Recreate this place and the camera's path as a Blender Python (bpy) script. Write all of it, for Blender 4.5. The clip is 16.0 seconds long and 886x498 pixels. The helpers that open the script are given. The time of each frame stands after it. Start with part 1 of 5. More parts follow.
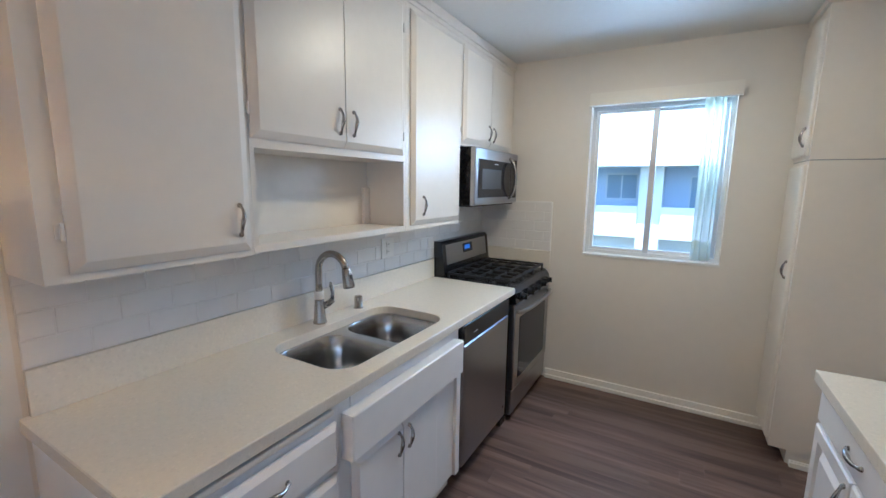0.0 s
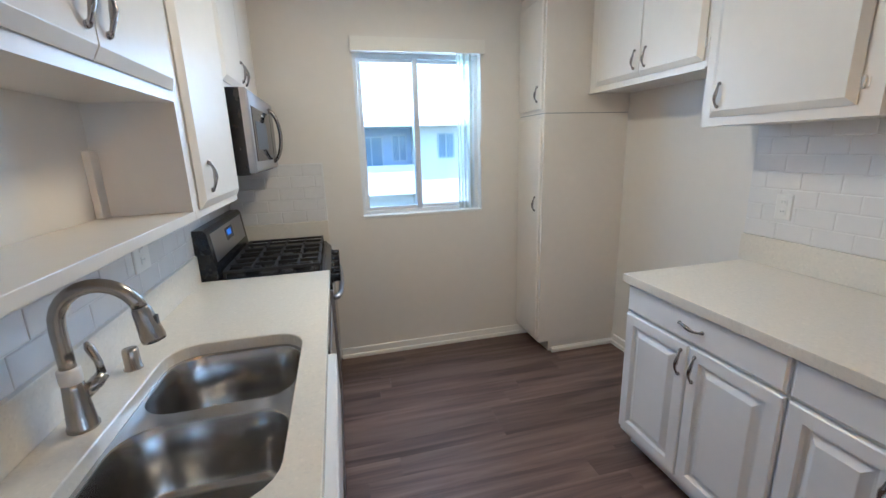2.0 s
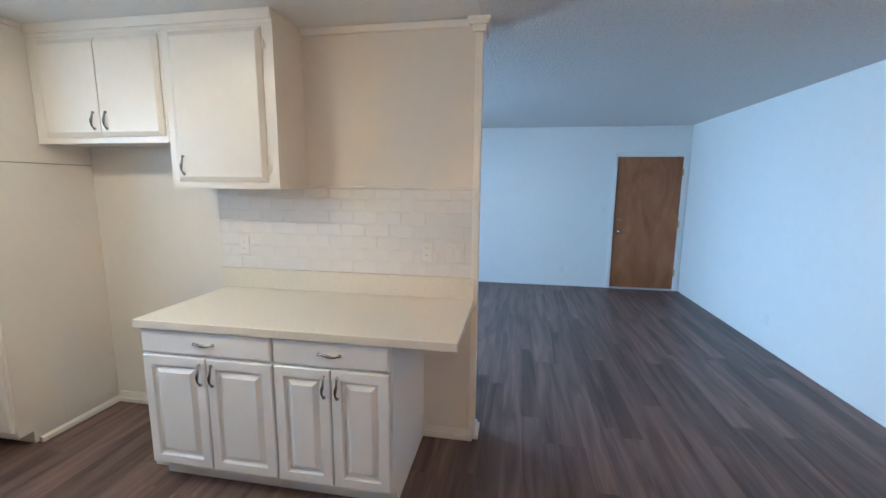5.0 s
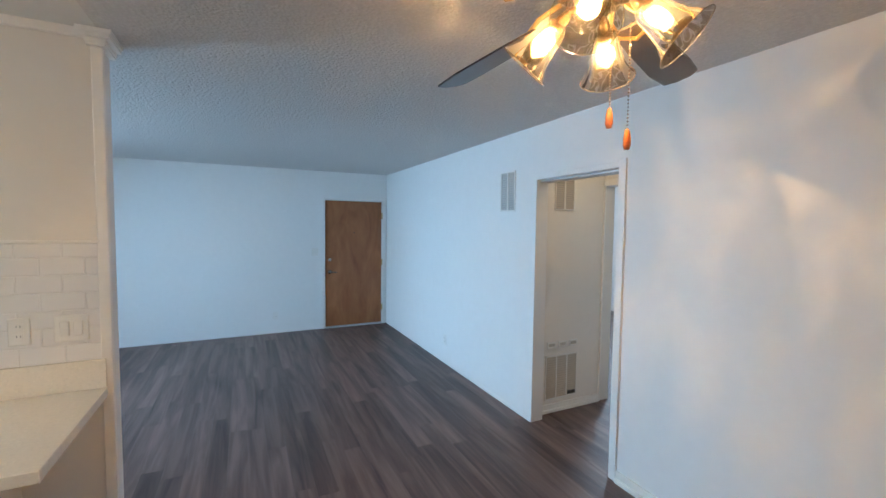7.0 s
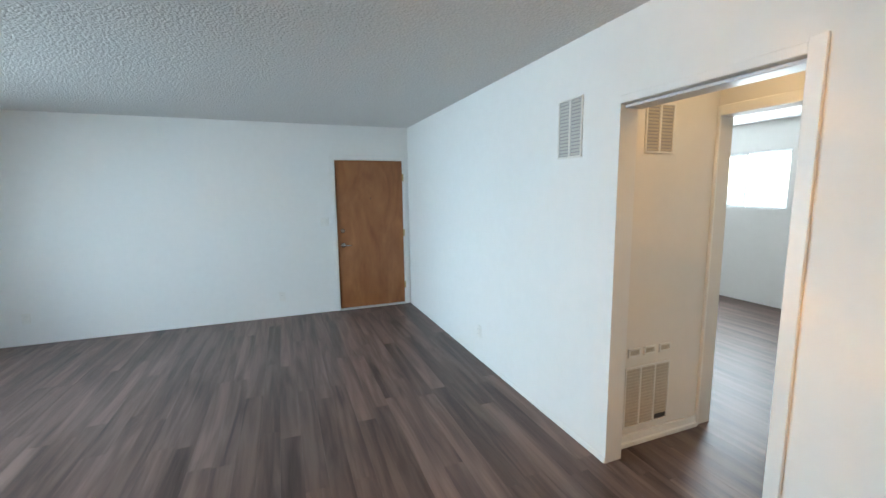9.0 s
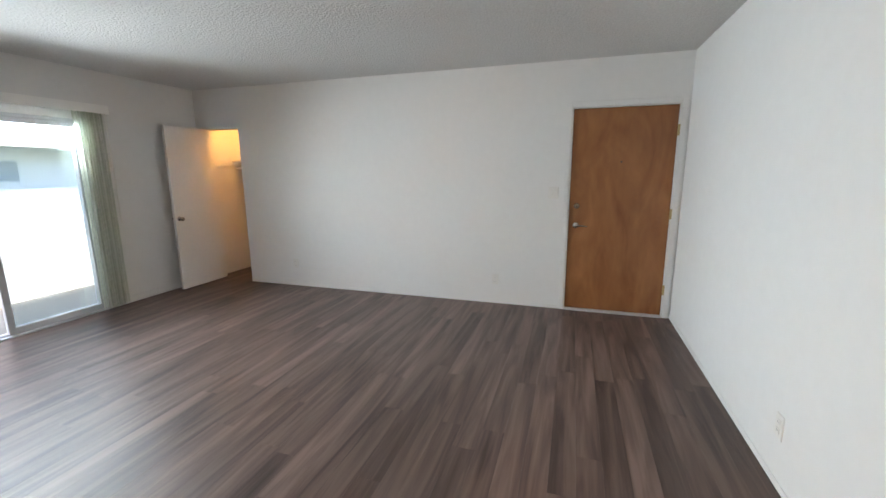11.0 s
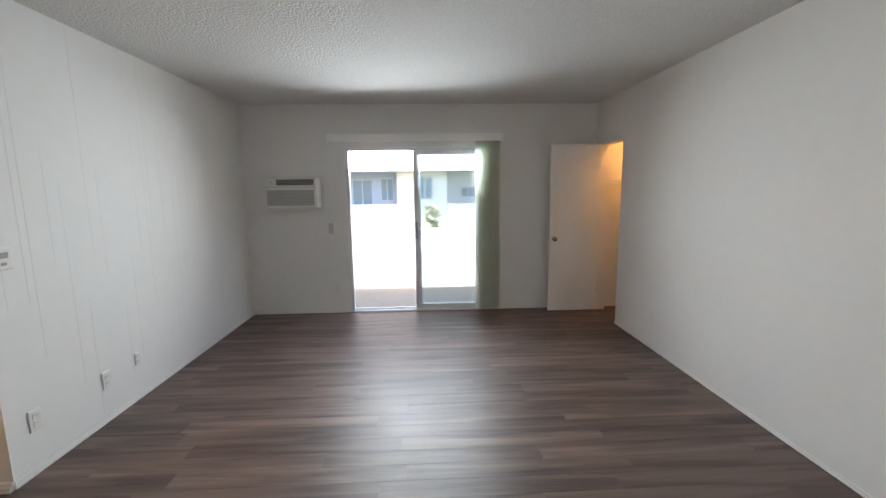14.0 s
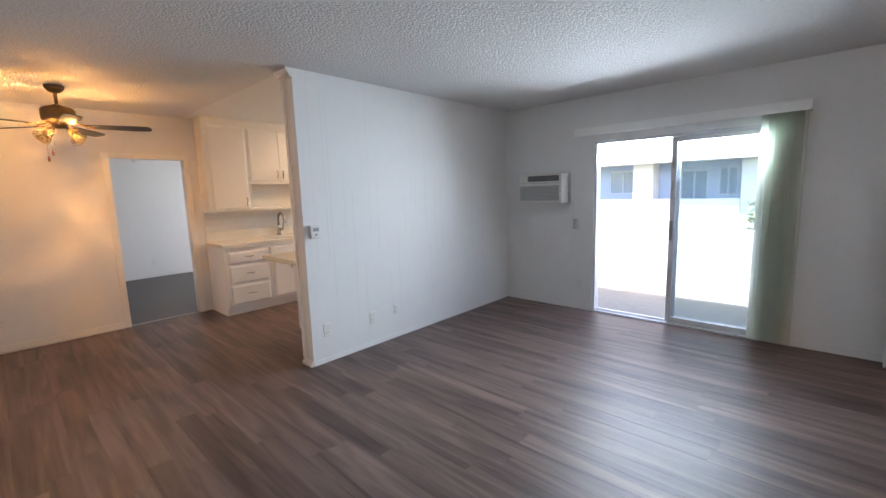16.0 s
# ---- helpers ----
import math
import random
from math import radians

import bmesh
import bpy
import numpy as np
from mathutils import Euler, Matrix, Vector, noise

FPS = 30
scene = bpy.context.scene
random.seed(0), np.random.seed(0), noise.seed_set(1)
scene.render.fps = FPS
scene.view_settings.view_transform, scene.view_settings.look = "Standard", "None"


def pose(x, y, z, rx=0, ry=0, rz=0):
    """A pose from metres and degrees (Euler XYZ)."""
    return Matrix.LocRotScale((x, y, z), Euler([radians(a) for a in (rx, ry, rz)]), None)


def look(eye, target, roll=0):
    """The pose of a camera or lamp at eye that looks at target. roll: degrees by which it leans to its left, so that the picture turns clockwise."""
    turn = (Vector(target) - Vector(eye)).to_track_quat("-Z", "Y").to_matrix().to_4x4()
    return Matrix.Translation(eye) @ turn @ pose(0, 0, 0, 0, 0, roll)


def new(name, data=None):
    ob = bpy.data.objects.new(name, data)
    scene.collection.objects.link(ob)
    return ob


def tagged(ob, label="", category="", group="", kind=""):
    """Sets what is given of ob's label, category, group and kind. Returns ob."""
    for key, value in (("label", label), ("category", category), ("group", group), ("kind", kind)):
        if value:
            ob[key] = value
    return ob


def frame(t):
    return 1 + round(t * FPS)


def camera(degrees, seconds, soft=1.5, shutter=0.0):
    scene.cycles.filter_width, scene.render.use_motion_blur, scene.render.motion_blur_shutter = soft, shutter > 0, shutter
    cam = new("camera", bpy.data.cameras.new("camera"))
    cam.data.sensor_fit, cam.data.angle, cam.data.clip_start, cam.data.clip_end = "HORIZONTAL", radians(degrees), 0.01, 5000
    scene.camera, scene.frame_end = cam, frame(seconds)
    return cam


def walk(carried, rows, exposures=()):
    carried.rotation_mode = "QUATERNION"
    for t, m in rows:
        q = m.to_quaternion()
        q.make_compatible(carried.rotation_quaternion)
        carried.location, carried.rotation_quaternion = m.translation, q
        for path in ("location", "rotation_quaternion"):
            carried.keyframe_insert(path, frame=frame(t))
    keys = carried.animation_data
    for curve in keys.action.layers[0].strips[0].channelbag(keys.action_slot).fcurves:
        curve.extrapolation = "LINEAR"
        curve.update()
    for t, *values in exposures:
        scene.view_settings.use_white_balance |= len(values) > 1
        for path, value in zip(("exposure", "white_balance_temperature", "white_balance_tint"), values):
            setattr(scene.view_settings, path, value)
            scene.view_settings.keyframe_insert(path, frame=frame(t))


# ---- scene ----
cam = camera(94.1, 16.0)
PATH = [
    (0, (0.172, 0.075, 1.536), (-0.813, 1.79, 1.232), 0.8),
    (0.5, (-0.031, 0.128, 1.515), (-0.73, 1.97, 1.173), 0.3),
    (1, (-0.252, 0.235, 1.508), (-0.592, 2.165, 1.111), 0.0),
    (1.5, (-0.453, 0.321, 1.486), (-0.392, 2.27, 1.039), -1.0),
    (2, (-0.611, 0.376, 1.499), (-0.14, 2.26, 1.021), -1.8),
    (2.5, (-0.683, 0.326, 1.49), (0.157, 2.073, 0.999), -1.9),
    (3, (-0.781, 0.2, 1.506), (0.404, 1.739, 1.034), -1.5),
    (3.5, (-0.859, 0.134, 1.527), (0.602, 1.428, 1.09), -1.3),
    (4, (-0.96, 0.118, 1.533), (0.729, 1.115, 1.144), -0.7),
    (4.5, (-1.019, 0.101, 1.558), (0.831, 0.782, 1.221), -0.3),
    (5, (-1.043, 0.072, 1.585), (0.904, 0.412, 1.278), 0.5),
    (5.2, (-1.051, 0.059, 1.602), (0.92, 0.214, 1.304), 1.0),
    (7.3, (-0.904, -0.324, 1.659), (0.865, -1.25, 1.546), 0.2),
    (7.5, (-0.832, -0.367, 1.662), (0.927, -1.311, 1.541), -0.0),
    (8, (-0.576, -0.466, 1.66), (1.177, -1.414, 1.499), -0.6),
    (8.2, (-0.467, -0.508, 1.652), (1.295, -1.437, 1.471), -0.7),
    (10.3, (0.891, -1.24, 1.478), (2.854, -1.213, 1.099), -0.9),
    (10.5, (1.014, -1.306, 1.466), (2.969, -1.123, 1.084), -0.8),
    (11, (1.312, -1.461, 1.461), (3.185, -0.872, 1.082), -0.4),
    (11.5, (1.667, -1.533, 1.488), (3.395, -0.594, 1.126), -0.6),
    (12, (2.004, -1.617, 1.486), (3.522, -0.36, 1.15), -1.1),
    (12.5, (2.352, -1.688, 1.506), (3.61, -0.166, 1.186), -1.2),
    (13, (2.801, -1.682, 1.485), (3.749, 0.053, 1.185), -1.8),
    (13.5, (3.201, -1.7, 1.497), (3.762, 0.198, 1.21), -1.5),
    (14, (3.594, -1.708, 1.481), (3.681, 0.27, 1.198), -0.7),
    (14.5, (3.911, -1.602, 1.468), (3.557, 0.345, 1.177), -1.3),
    (15, (4.211, -1.575, 1.446), (3.485, 0.267, 1.162), -1.8),
    (15.2, (4.321, -1.597, 1.454), (3.465, 0.189, 1.171), -1.7),
    (15.5, (4.507, -1.532, 1.452), (3.449, 0.141, 1.166), -1.7),
    (16, (4.656, -1.426, 1.477), (3.308, 0.024, 1.199), -1.8),
]
# seconds, stops, kelvin, tint
EXPOSURES = [(0, 2.45, 4800, 5), (2.5, 2.52, 4800, 5), (3.5, 2.52, 4750, 3), (5, 2.9, 5020, 3), (7.5, 2.8, 5450, 1), (8, 2.95, 5650, 0), (10.5, 3.2, 7600, 14), (11, 3.04, 7750, 15), (12.5, 2.92, 8100, 17), (14, 2.72, 8000, 17), (14.5, 2.76, 7650, 17), (16, 2.84, 7000, 18)]
walk(cam, [(t, look(eye, target, roll)) for t, eye, target, roll in PATH], EXPOSURES)
SKY, SUN, BULB_GLOW, DOME_GLOW, CLOSET_GLOW = 0.15, 2.5, 920000.0, 11.5, 45.0

# ---- world, sun and large lights ----
world = bpy.data.worlds.new("world")
scene.world = world
world.use_nodes = True
wn = world.node_tree
sky = wn.nodes.new("ShaderNodeTexSky")
sky.sky_type, sky.sun_disc = "NISHITA", False
sky.sun_elevation, sky.sun_rotation = radians(68), radians(180)
wn.links.new(sky.outputs[0], wn.nodes["Background"].inputs[0])
wn.nodes["Background"].inputs[1].default_value = SKY
sun = new("sun", bpy.data.lights.new("sun", "SUN"))
sun.data.energy, sun.data.angle, sun.data.color = SUN, radians(0.5), (1.0, 0.95, 0.88)
sun.matrix_world = look((0, -15.5, 40), (1.0, 0, 0))


def sky_lamp(name, at, target, w, h, watts, color, spread=180):
    """An area lamp added to stand in for sky light, at an opening or over the balcony."""
    lamp = new(name, bpy.data.lights.new(name, "AREA"))
    lamp.data.shape, lamp.data.size, lamp.data.size_y = "RECTANGLE", w, h
    lamp.data.energy, lamp.data.color = watts, color
    lamp.data.spread = radians(spread)
    lamp.matrix_world = look(at, target)
    return lamp


# added lamp out of view over the door; brightens the parapet, which lights the room
sky_lamp("balcony_fill_lamp", (3.5, 3.50, 2.30), (3.5, 4.6, 0.75), 4.0, 0.35, 20, (0.64, 0.82, 1.0))
# added lamp strips high in the openings, in place of the sky there
sky_lamp("door_sky_lamp", (3.50, 3.46, 1.845), (3.55, -1.0, 1.05), 1.60, 0.22, 13.5, (0.62, 0.82, 1.0), 116)
sky_lamp("window_sky_lamp", (-0.015, 3.47, 1.90), (-0.015, 0.0, 1.55), 0.84, 0.40, 3.2, (0.72, 0.86, 1.0))
# added lamp in an assumed opening out of view, to light the west bedroom
sky_lamp("bedroom_sky_lamp", (-2.95, 3.33, 1.5), (-2.95, 0, 1.2), 1.45, 1.15, 8, (0.80, 0.90, 1.0))
sky_lamp("bedroom_sky_lamp", (3.97, -6.95, 1.70), (3.97, 0, 1.4), 1.1, 0.75, 14, (0.80, 0.90, 1.0))

# ---- helpers for building ----
X, Y, Z = Vector((1, 0, 0)), Vector((0, 1, 0)), Vector((0, 0, 1))
FACING = {"+x": (Y, Z, X), "-x": (-Y, Z, -X), "-y": (X, Z, -Y), "+y": (-X, Z, Y), "-z": (X, -Y, -Z), "+z": (X, Y, Z)}


def thing(name, at, label, category, group=""):
    """An Empty at the thing's base."""
    ob = new(name)
    ob.location = at
    ob.empty_display_size = 0.1
    return tagged(ob, label, category, group)


def root_of(ob):
    while ob.parent:
        ob = ob.parent
    return ob


def finish(name, bm, material, smooth=False):
    me = bpy.data.meshes.new(name)
    bmesh.ops.recalc_face_normals(bm, faces=bm.faces)
    bm.to_mesh(me)
    bm.free()
    me.materials.append(material)
    if smooth:
        me.polygons.foreach_set("use_smooth", [True] * len(me.polygons))
    return me


def part(name, bm, material, parent, label="", smooth=False):
    """One mesh object under a thing or a part; the bmesh is in world metres."""
    at = root_of(parent).location
    bmesh.ops.translate(bm, verts=bm.verts, vec=-Vector(at))
    ob = new(name, finish(name, bm, material, smooth))
    ob.parent = parent
    if label:
        ob["label"] = label
    return ob


def solid(name, bm, material, label="", category="", kind="", smooth=False, group=""):
    """A top-level mesh in world metres."""
    ob = new(name, finish(name, bm, material, smooth))
    return tagged(ob, label, category, group, kind)


def box(bm, x0, y0, z0, x1, y1, z1, bevel=0.0):
    lo, hi = Vector((min(x0, x1), min(y0, y1), min(z0, z1))), Vector((max(x0, x1), max(y0, y1), max(z0, z1)))
    made = bmesh.ops.create_cube(bm, size=1, matrix=Matrix.Translation((lo + hi) / 2) @ Matrix.Diagonal((*(hi - lo), 1)))
    if bevel:
        edges = list({e for v in made["verts"] for e in v.link_edges})
        bmesh.ops.bevel(bm, geom=edges, offset=bevel, segments=2, affect="EDGES", profile=0.5)
    return bm


def boxes(*rows, bevel=0.0):
    bm = bmesh.new()
    for r in rows:
        box(bm, *r, bevel=bevel)
    return bm


def panel(bm, at, facing, w, h, rings, square=""):
    """Rings of a rectangle, each (inset, height), raised from its lower corner at; the last is capped.
    square: the side, l or r, that meets a neighbour and is not bevelled."""
    u, v, n = FACING[facing]
    at, last = Vector(at), None
    for inset, d in rings:
        i0 = min(inset, 0.002) if square == "l" else inset
        i1 = min(inset, 0.002) if square == "r" else inset
        ring = [bm.verts.new(at + u * a + v * b + n * d) for a, b in
                ((i0, inset), (w - i1, inset), (w - i1, h - inset), (i0, h - inset))]
        if last:
            for k in range(4):
                bm.faces.new((last[k], last[(k + 1) % 4], ring[(k + 1) % 4], ring[k]))
        last = ring
    bm.faces.new(last)
    return bm


def tube(bm, pts, radii, n=8):
    """A round tube along points; radii is one number or one for each point."""
    pts = [Vector(p) for p in pts]
    if not isinstance(radii, (list, tuple)):
        radii = [radii] * len(pts)
    last, side = None, None
    for k, p in enumerate(pts):
        way = (pts[min(k + 1, len(pts) - 1)] - pts[max(k - 1, 0)]).normalized()
        if side is None:
            side = way.cross(Z if abs(way.z) < 0.9 else X).normalized()
        side = (side - way * side.dot(way)).normalized()
        up = way.cross(side)
        ring = [bm.verts.new(p + (side * math.cos(a) + up * math.sin(a)) * radii[k]) for a in (2 * math.pi * j / n for j in range(n))]
        if last:
            for j in range(n):
                bm.faces.new((last[j], last[(j + 1) % n], ring[(j + 1) % n], ring[j]))
        else:
            bm.faces.new(ring)
        last = ring
    bm.faces.new(last)
    return bm


def _turn(bm, at, way, profile, n):
    """Turned shape: profile of (radius, height) along way."""
    side = way.cross(Z if abs(way.z) < 0.9 else X).normalized()
    up, last = way.cross(side), None
    for r, h in profile:
        r = max(r, 0.0004)
        ring = [bm.verts.new(at + way * h + (side * math.cos(a) + up * math.sin(a)) * r) for a in (2 * math.pi * j / n for j in range(n))]
        if last:
            for j in range(n):
                bm.faces.new((last[j], last[(j + 1) % n], ring[(j + 1) % n], ring[j]))
        last = ring
    return bm


def rounded(w, h, r, n=6):
    """The outline of a rounded rectangle about its middle."""
    out = []
    for cx, cy, a0 in ((w / 2 - r, h / 2 - r, 0), (-w / 2 + r, h / 2 - r, 90), (-w / 2 + r, -h / 2 + r, 180), (w / 2 - r, -h / 2 + r, 270)):
        out += [(cx + r * math.cos(radians(a0 + 90 * k / n)), cy + r * math.sin(radians(a0 + 90 * k / n))) for k in range(n + 1)]
    return out


# ---- materials ----
def shader(name):
    m = bpy.data.materials.new(name)
    m.use_nodes = True
    t = m.node_tree
    return m, t, t.nodes["Principled BSDF"]


def surface(name, color, rough=0.5, metal=0.0, vary=0.06, scale=6.0, grain=0.0, grain_scale=300.0, stretch=(1, 1, 1), coat=0.0, spec=0.5):
    """Paint, stone, plastic or metal: colour that drifts at two scales, uneven gloss and a fine relief."""
    m, t, b = shader(name)
    co = t.nodes.new("ShaderNodeTexCoord")
    mp = t.nodes.new("ShaderNodeMapping")
    mp.inputs["Scale"].default_value = stretch
    t.links.new(co.outputs["Object"], mp.inputs[0])
    big, fine = t.nodes.new("ShaderNodeTexNoise"), t.nodes.new("ShaderNodeTexNoise")
    big.inputs["Scale"].default_value, big.inputs["Detail"].default_value = scale * 0.25, 4
    fine.inputs["Scale"].default_value, fine.inputs["Detail"].default_value = scale * 5, 3
    for n in (big, fine):
        t.links.new(mp.outputs[0], n.inputs["Vector"])
    add = t.nodes.new("ShaderNodeMath")
    add.operation = "ADD"
    t.links.new(big.outputs[0], add.inputs[0])
    t.links.new(fine.outputs[0], add.inputs[1])
    ramp = t.nodes.new("ShaderNodeMapRange")
    ramp.inputs["From Min"].default_value, ramp.inputs["From Max"].default_value = 0.6, 1.4
    t.links.new(add.outputs[0], ramp.inputs[0])
    mix = t.nodes.new("ShaderNodeMix")
    mix.data_type = "RGBA"
    mix.inputs[6].default_value = (*[c * (1 - vary) for c in color], 1)
    mix.inputs[7].default_value = (*[min(1, c * (1 + vary)) for c in color], 1)
    t.links.new(ramp.outputs[0], mix.inputs[0])
    t.links.new(mix.outputs[2], b.inputs["Base Color"])
    rr = t.nodes.new("ShaderNodeMapRange")
    rr.inputs["To Min"].default_value, rr.inputs["To Max"].default_value = max(0.02, rough * 0.85), min(1, rough * 1.15)
    t.links.new(big.outputs[0], rr.inputs[0])
    t.links.new(rr.outputs[0], b.inputs["Roughness"])
    b.inputs["Metallic"].default_value = metal
    b.inputs["Specular IOR Level"].default_value = spec
    b.inputs["Coat Weight"].default_value = coat
    if grain:
        g = t.nodes.new("ShaderNodeTexNoise")
        g.inputs["Scale"].default_value, g.inputs["Detail"].default_value = grain_scale, 3
        t.links.new(mp.outputs[0], g.inputs["Vector"])
        bu = t.nodes.new("ShaderNodeBump")
        bu.inputs["Strength"].default_value, bu.inputs["Distance"].default_value = grain, 0.003
        t.links.new(g.outputs[0], bu.inputs["Height"])
        t.links.new(bu.outputs[0], b.inputs["Normal"])
    return m


def plank_material():
    m, t, b = shader("vinyl_plank")
    co, info = t.nodes.new("ShaderNodeTexCoord"), t.nodes.new("ShaderNodeObjectInfo")
    off = t.nodes.new("ShaderNodeVectorMath")
    off.operation = "MULTIPLY_ADD"
    off.inputs[0].default_value = (1, 1, 1)
    sc = t.nodes.new("ShaderNodeVectorMath")
    sc.operation = "SCALE"
    sc.inputs[0].default_value = (7.3, 5.1, 3.7)
    t.links.new(info.outputs["Random"], sc.inputs["Scale"])
    t.links.new(co.outputs["Object"], off.inputs[0])
    off.inputs[1].default_value = (1, 1, 1)
    t.links.new(sc.outputs[0], off.inputs[2])
    tex = []
    for stretch, s, d in (((0.7, 9.0, 1), 1.5, 3), ((0.8, 20, 1), 4.0, 2), ((0.5, 60, 1), 5.0, 1)):
        mp, n = t.nodes.new("ShaderNodeMapping"), t.nodes.new("ShaderNodeTexNoise")
        mp.inputs["Scale"].default_value = stretch
        n.inputs["Scale"].default_value, n.inputs["Detail"].default_value = s, d
        n.inputs["Distortion"].default_value = 0.6
        t.links.new(off.outputs[0], mp.inputs[0])
        t.links.new(mp.outputs[0], n.inputs["Vector"])
        tex.append(n)
    ramp = t.nodes.new("ShaderNodeValToRGB")
    e = ramp.color_ramp.elements
    e[0].position, e[0].color = 0.33, (*PLANK_DARK, 1)
    e[1].position, e[1].color = 0.66, (*PLANK_LIGHT, 1)
    mid = ramp.color_ramp.elements.new(0.5)
    mid.color = (*PLANK_MID, 1)
    mx = t.nodes.new("ShaderNodeMix")
    mx.inputs[0].default_value = 0.16
    t.links.new(tex[0].outputs[0], mx.inputs[2])
    t.links.new(tex[1].outputs[0], mx.inputs[3])
    t.links.new(mx.outputs[0], ramp.inputs[0])
    val = t.nodes.new("ShaderNodeMapRange")
    val.inputs["To Min"].default_value, val.inputs["To Max"].default_value = 0.76, 1.20
    t.links.new(info.outputs["Random"], val.inputs[0])
    hs = t.nodes.new("ShaderNodeHueSaturation")
    t.links.new(val.outputs[0], hs.inputs["Value"])
    t.links.new(ramp.outputs[0], hs.inputs["Color"])
    t.links.new(hs.outputs[0], b.inputs["Base Color"])
    rr = t.nodes.new("ShaderNodeMapRange")
    rr.inputs["To Min"].default_value, rr.inputs["To Max"].default_value = 0.35, 0.46
    t.links.new(tex[1].outputs[0], rr.inputs[0])
    t.links.new(rr.outputs[0], b.inputs["Roughness"])
    bu = t.nodes.new("ShaderNodeBump")
    b.inputs["Specular IOR Level"].default_value = 0.32
    bu.inputs["Strength"].default_value, bu.inputs["Distance"].default_value = 0.48, 0.002
    t.links.new(tex[2].outputs[0], bu.inputs["Height"])
    t.links.new(bu.outputs[0], b.inputs["Normal"])
    return m


def popcorn(name, color):
    """Sprayed ceiling texture."""
    m, t, b = shader(name)
    co = t.nodes.new("ShaderNodeTexCoord")
    v, n = t.nodes.new("ShaderNodeTexVoronoi"), t.nodes.new("ShaderNodeTexNoise")
    v.inputs["Scale"].default_value = 64
    n.inputs["Scale"].default_value, n.inputs["Detail"].default_value = 42, 6
    for q in (v, n):
        t.links.new(co.outputs["Object"], q.inputs["Vector"])
    mul = t.nodes.new("ShaderNodeMath")
    mul.operation = "MULTIPLY_ADD"
    mul.inputs[1].default_value = -0.7
    t.links.new(v.outputs["Distance"], mul.inputs[0])
    t.links.new(n.outputs[0], mul.inputs[2])
    bu = t.nodes.new("ShaderNodeBump")
    bu.inputs["Strength"].default_value, bu.inputs["Distance"].default_value = 0.7, 0.008
    t.links.new(mul.outputs[0], bu.inputs["Height"])
    t.links.new(bu.outputs[0], b.inputs["Normal"])
    # crevice shade painted into the colour too: it darkens as the relief dips
    r = t.nodes.new("ShaderNodeMapRange")
    r.inputs["From Min"].default_value, r.inputs["From Max"].default_value = 0.0, 0.6
    r.inputs["To Min"].default_value, r.inputs["To Max"].default_value = 0.90, 1.02
    t.links.new(mul.outputs[0], r.inputs[0])
    hs = t.nodes.new("ShaderNodeHueSaturation")
    hs.inputs["Color"].default_value = (*color, 1)
    t.links.new(r.outputs[0], hs.inputs["Value"])
    t.links.new(hs.outputs[0], b.inputs["Base Color"])
    b.inputs["Roughness"].default_value = 0.9
    return m


def quartz(name, color):
    m, t, b = shader(name)
    co = t.nodes.new("ShaderNodeTexCoord")
    v = t.nodes.new("ShaderNodeTexVoronoi")
    v.inputs["Scale"].default_value = 160
    n = t.nodes.new("ShaderNodeTexNoise")
    n.inputs["Scale"].default_value, n.inputs["Detail"].default_value = 55, 6
    for q in (v, n):
        t.links.new(co.outputs["Object"], q.inputs["Vector"])
    sep = t.nodes.new("ShaderNodeSeparateColor")
    t.links.new(v.outputs["Color"], sep.inputs[0])
    r = t.nodes.new("ShaderNodeValToRGB")
    e = r.color_ramp.elements
    e[0].position, e[0].color = 0.0, (*[c * 0.945 for c in color], 1)
    e[1].position, e[1].color = 0.22, (*color, 1)
    q = r.color_ramp.elements.new(0.93)
    q.color = (*color, 1)
    q = r.color_ramp.elements.new(0.97)
    q.color = (*[min(1, c * 1.05) for c in color], 1)
    t.links.new(sep.outputs[0], r.inputs[0])
    mx = t.nodes.new("ShaderNodeMix")
    mx.data_type, mx.blend_type = "RGBA", "MULTIPLY"
    mx.inputs[0].default_value = 0.10
    t.links.new(r.outputs[0], mx.inputs[6])
    t.links.new(n.outputs[0], mx.inputs[7])
    t.links.new(mx.outputs[2], b.inputs["Base Color"])
    b.inputs["Roughness"].default_value = 0.22
    return m


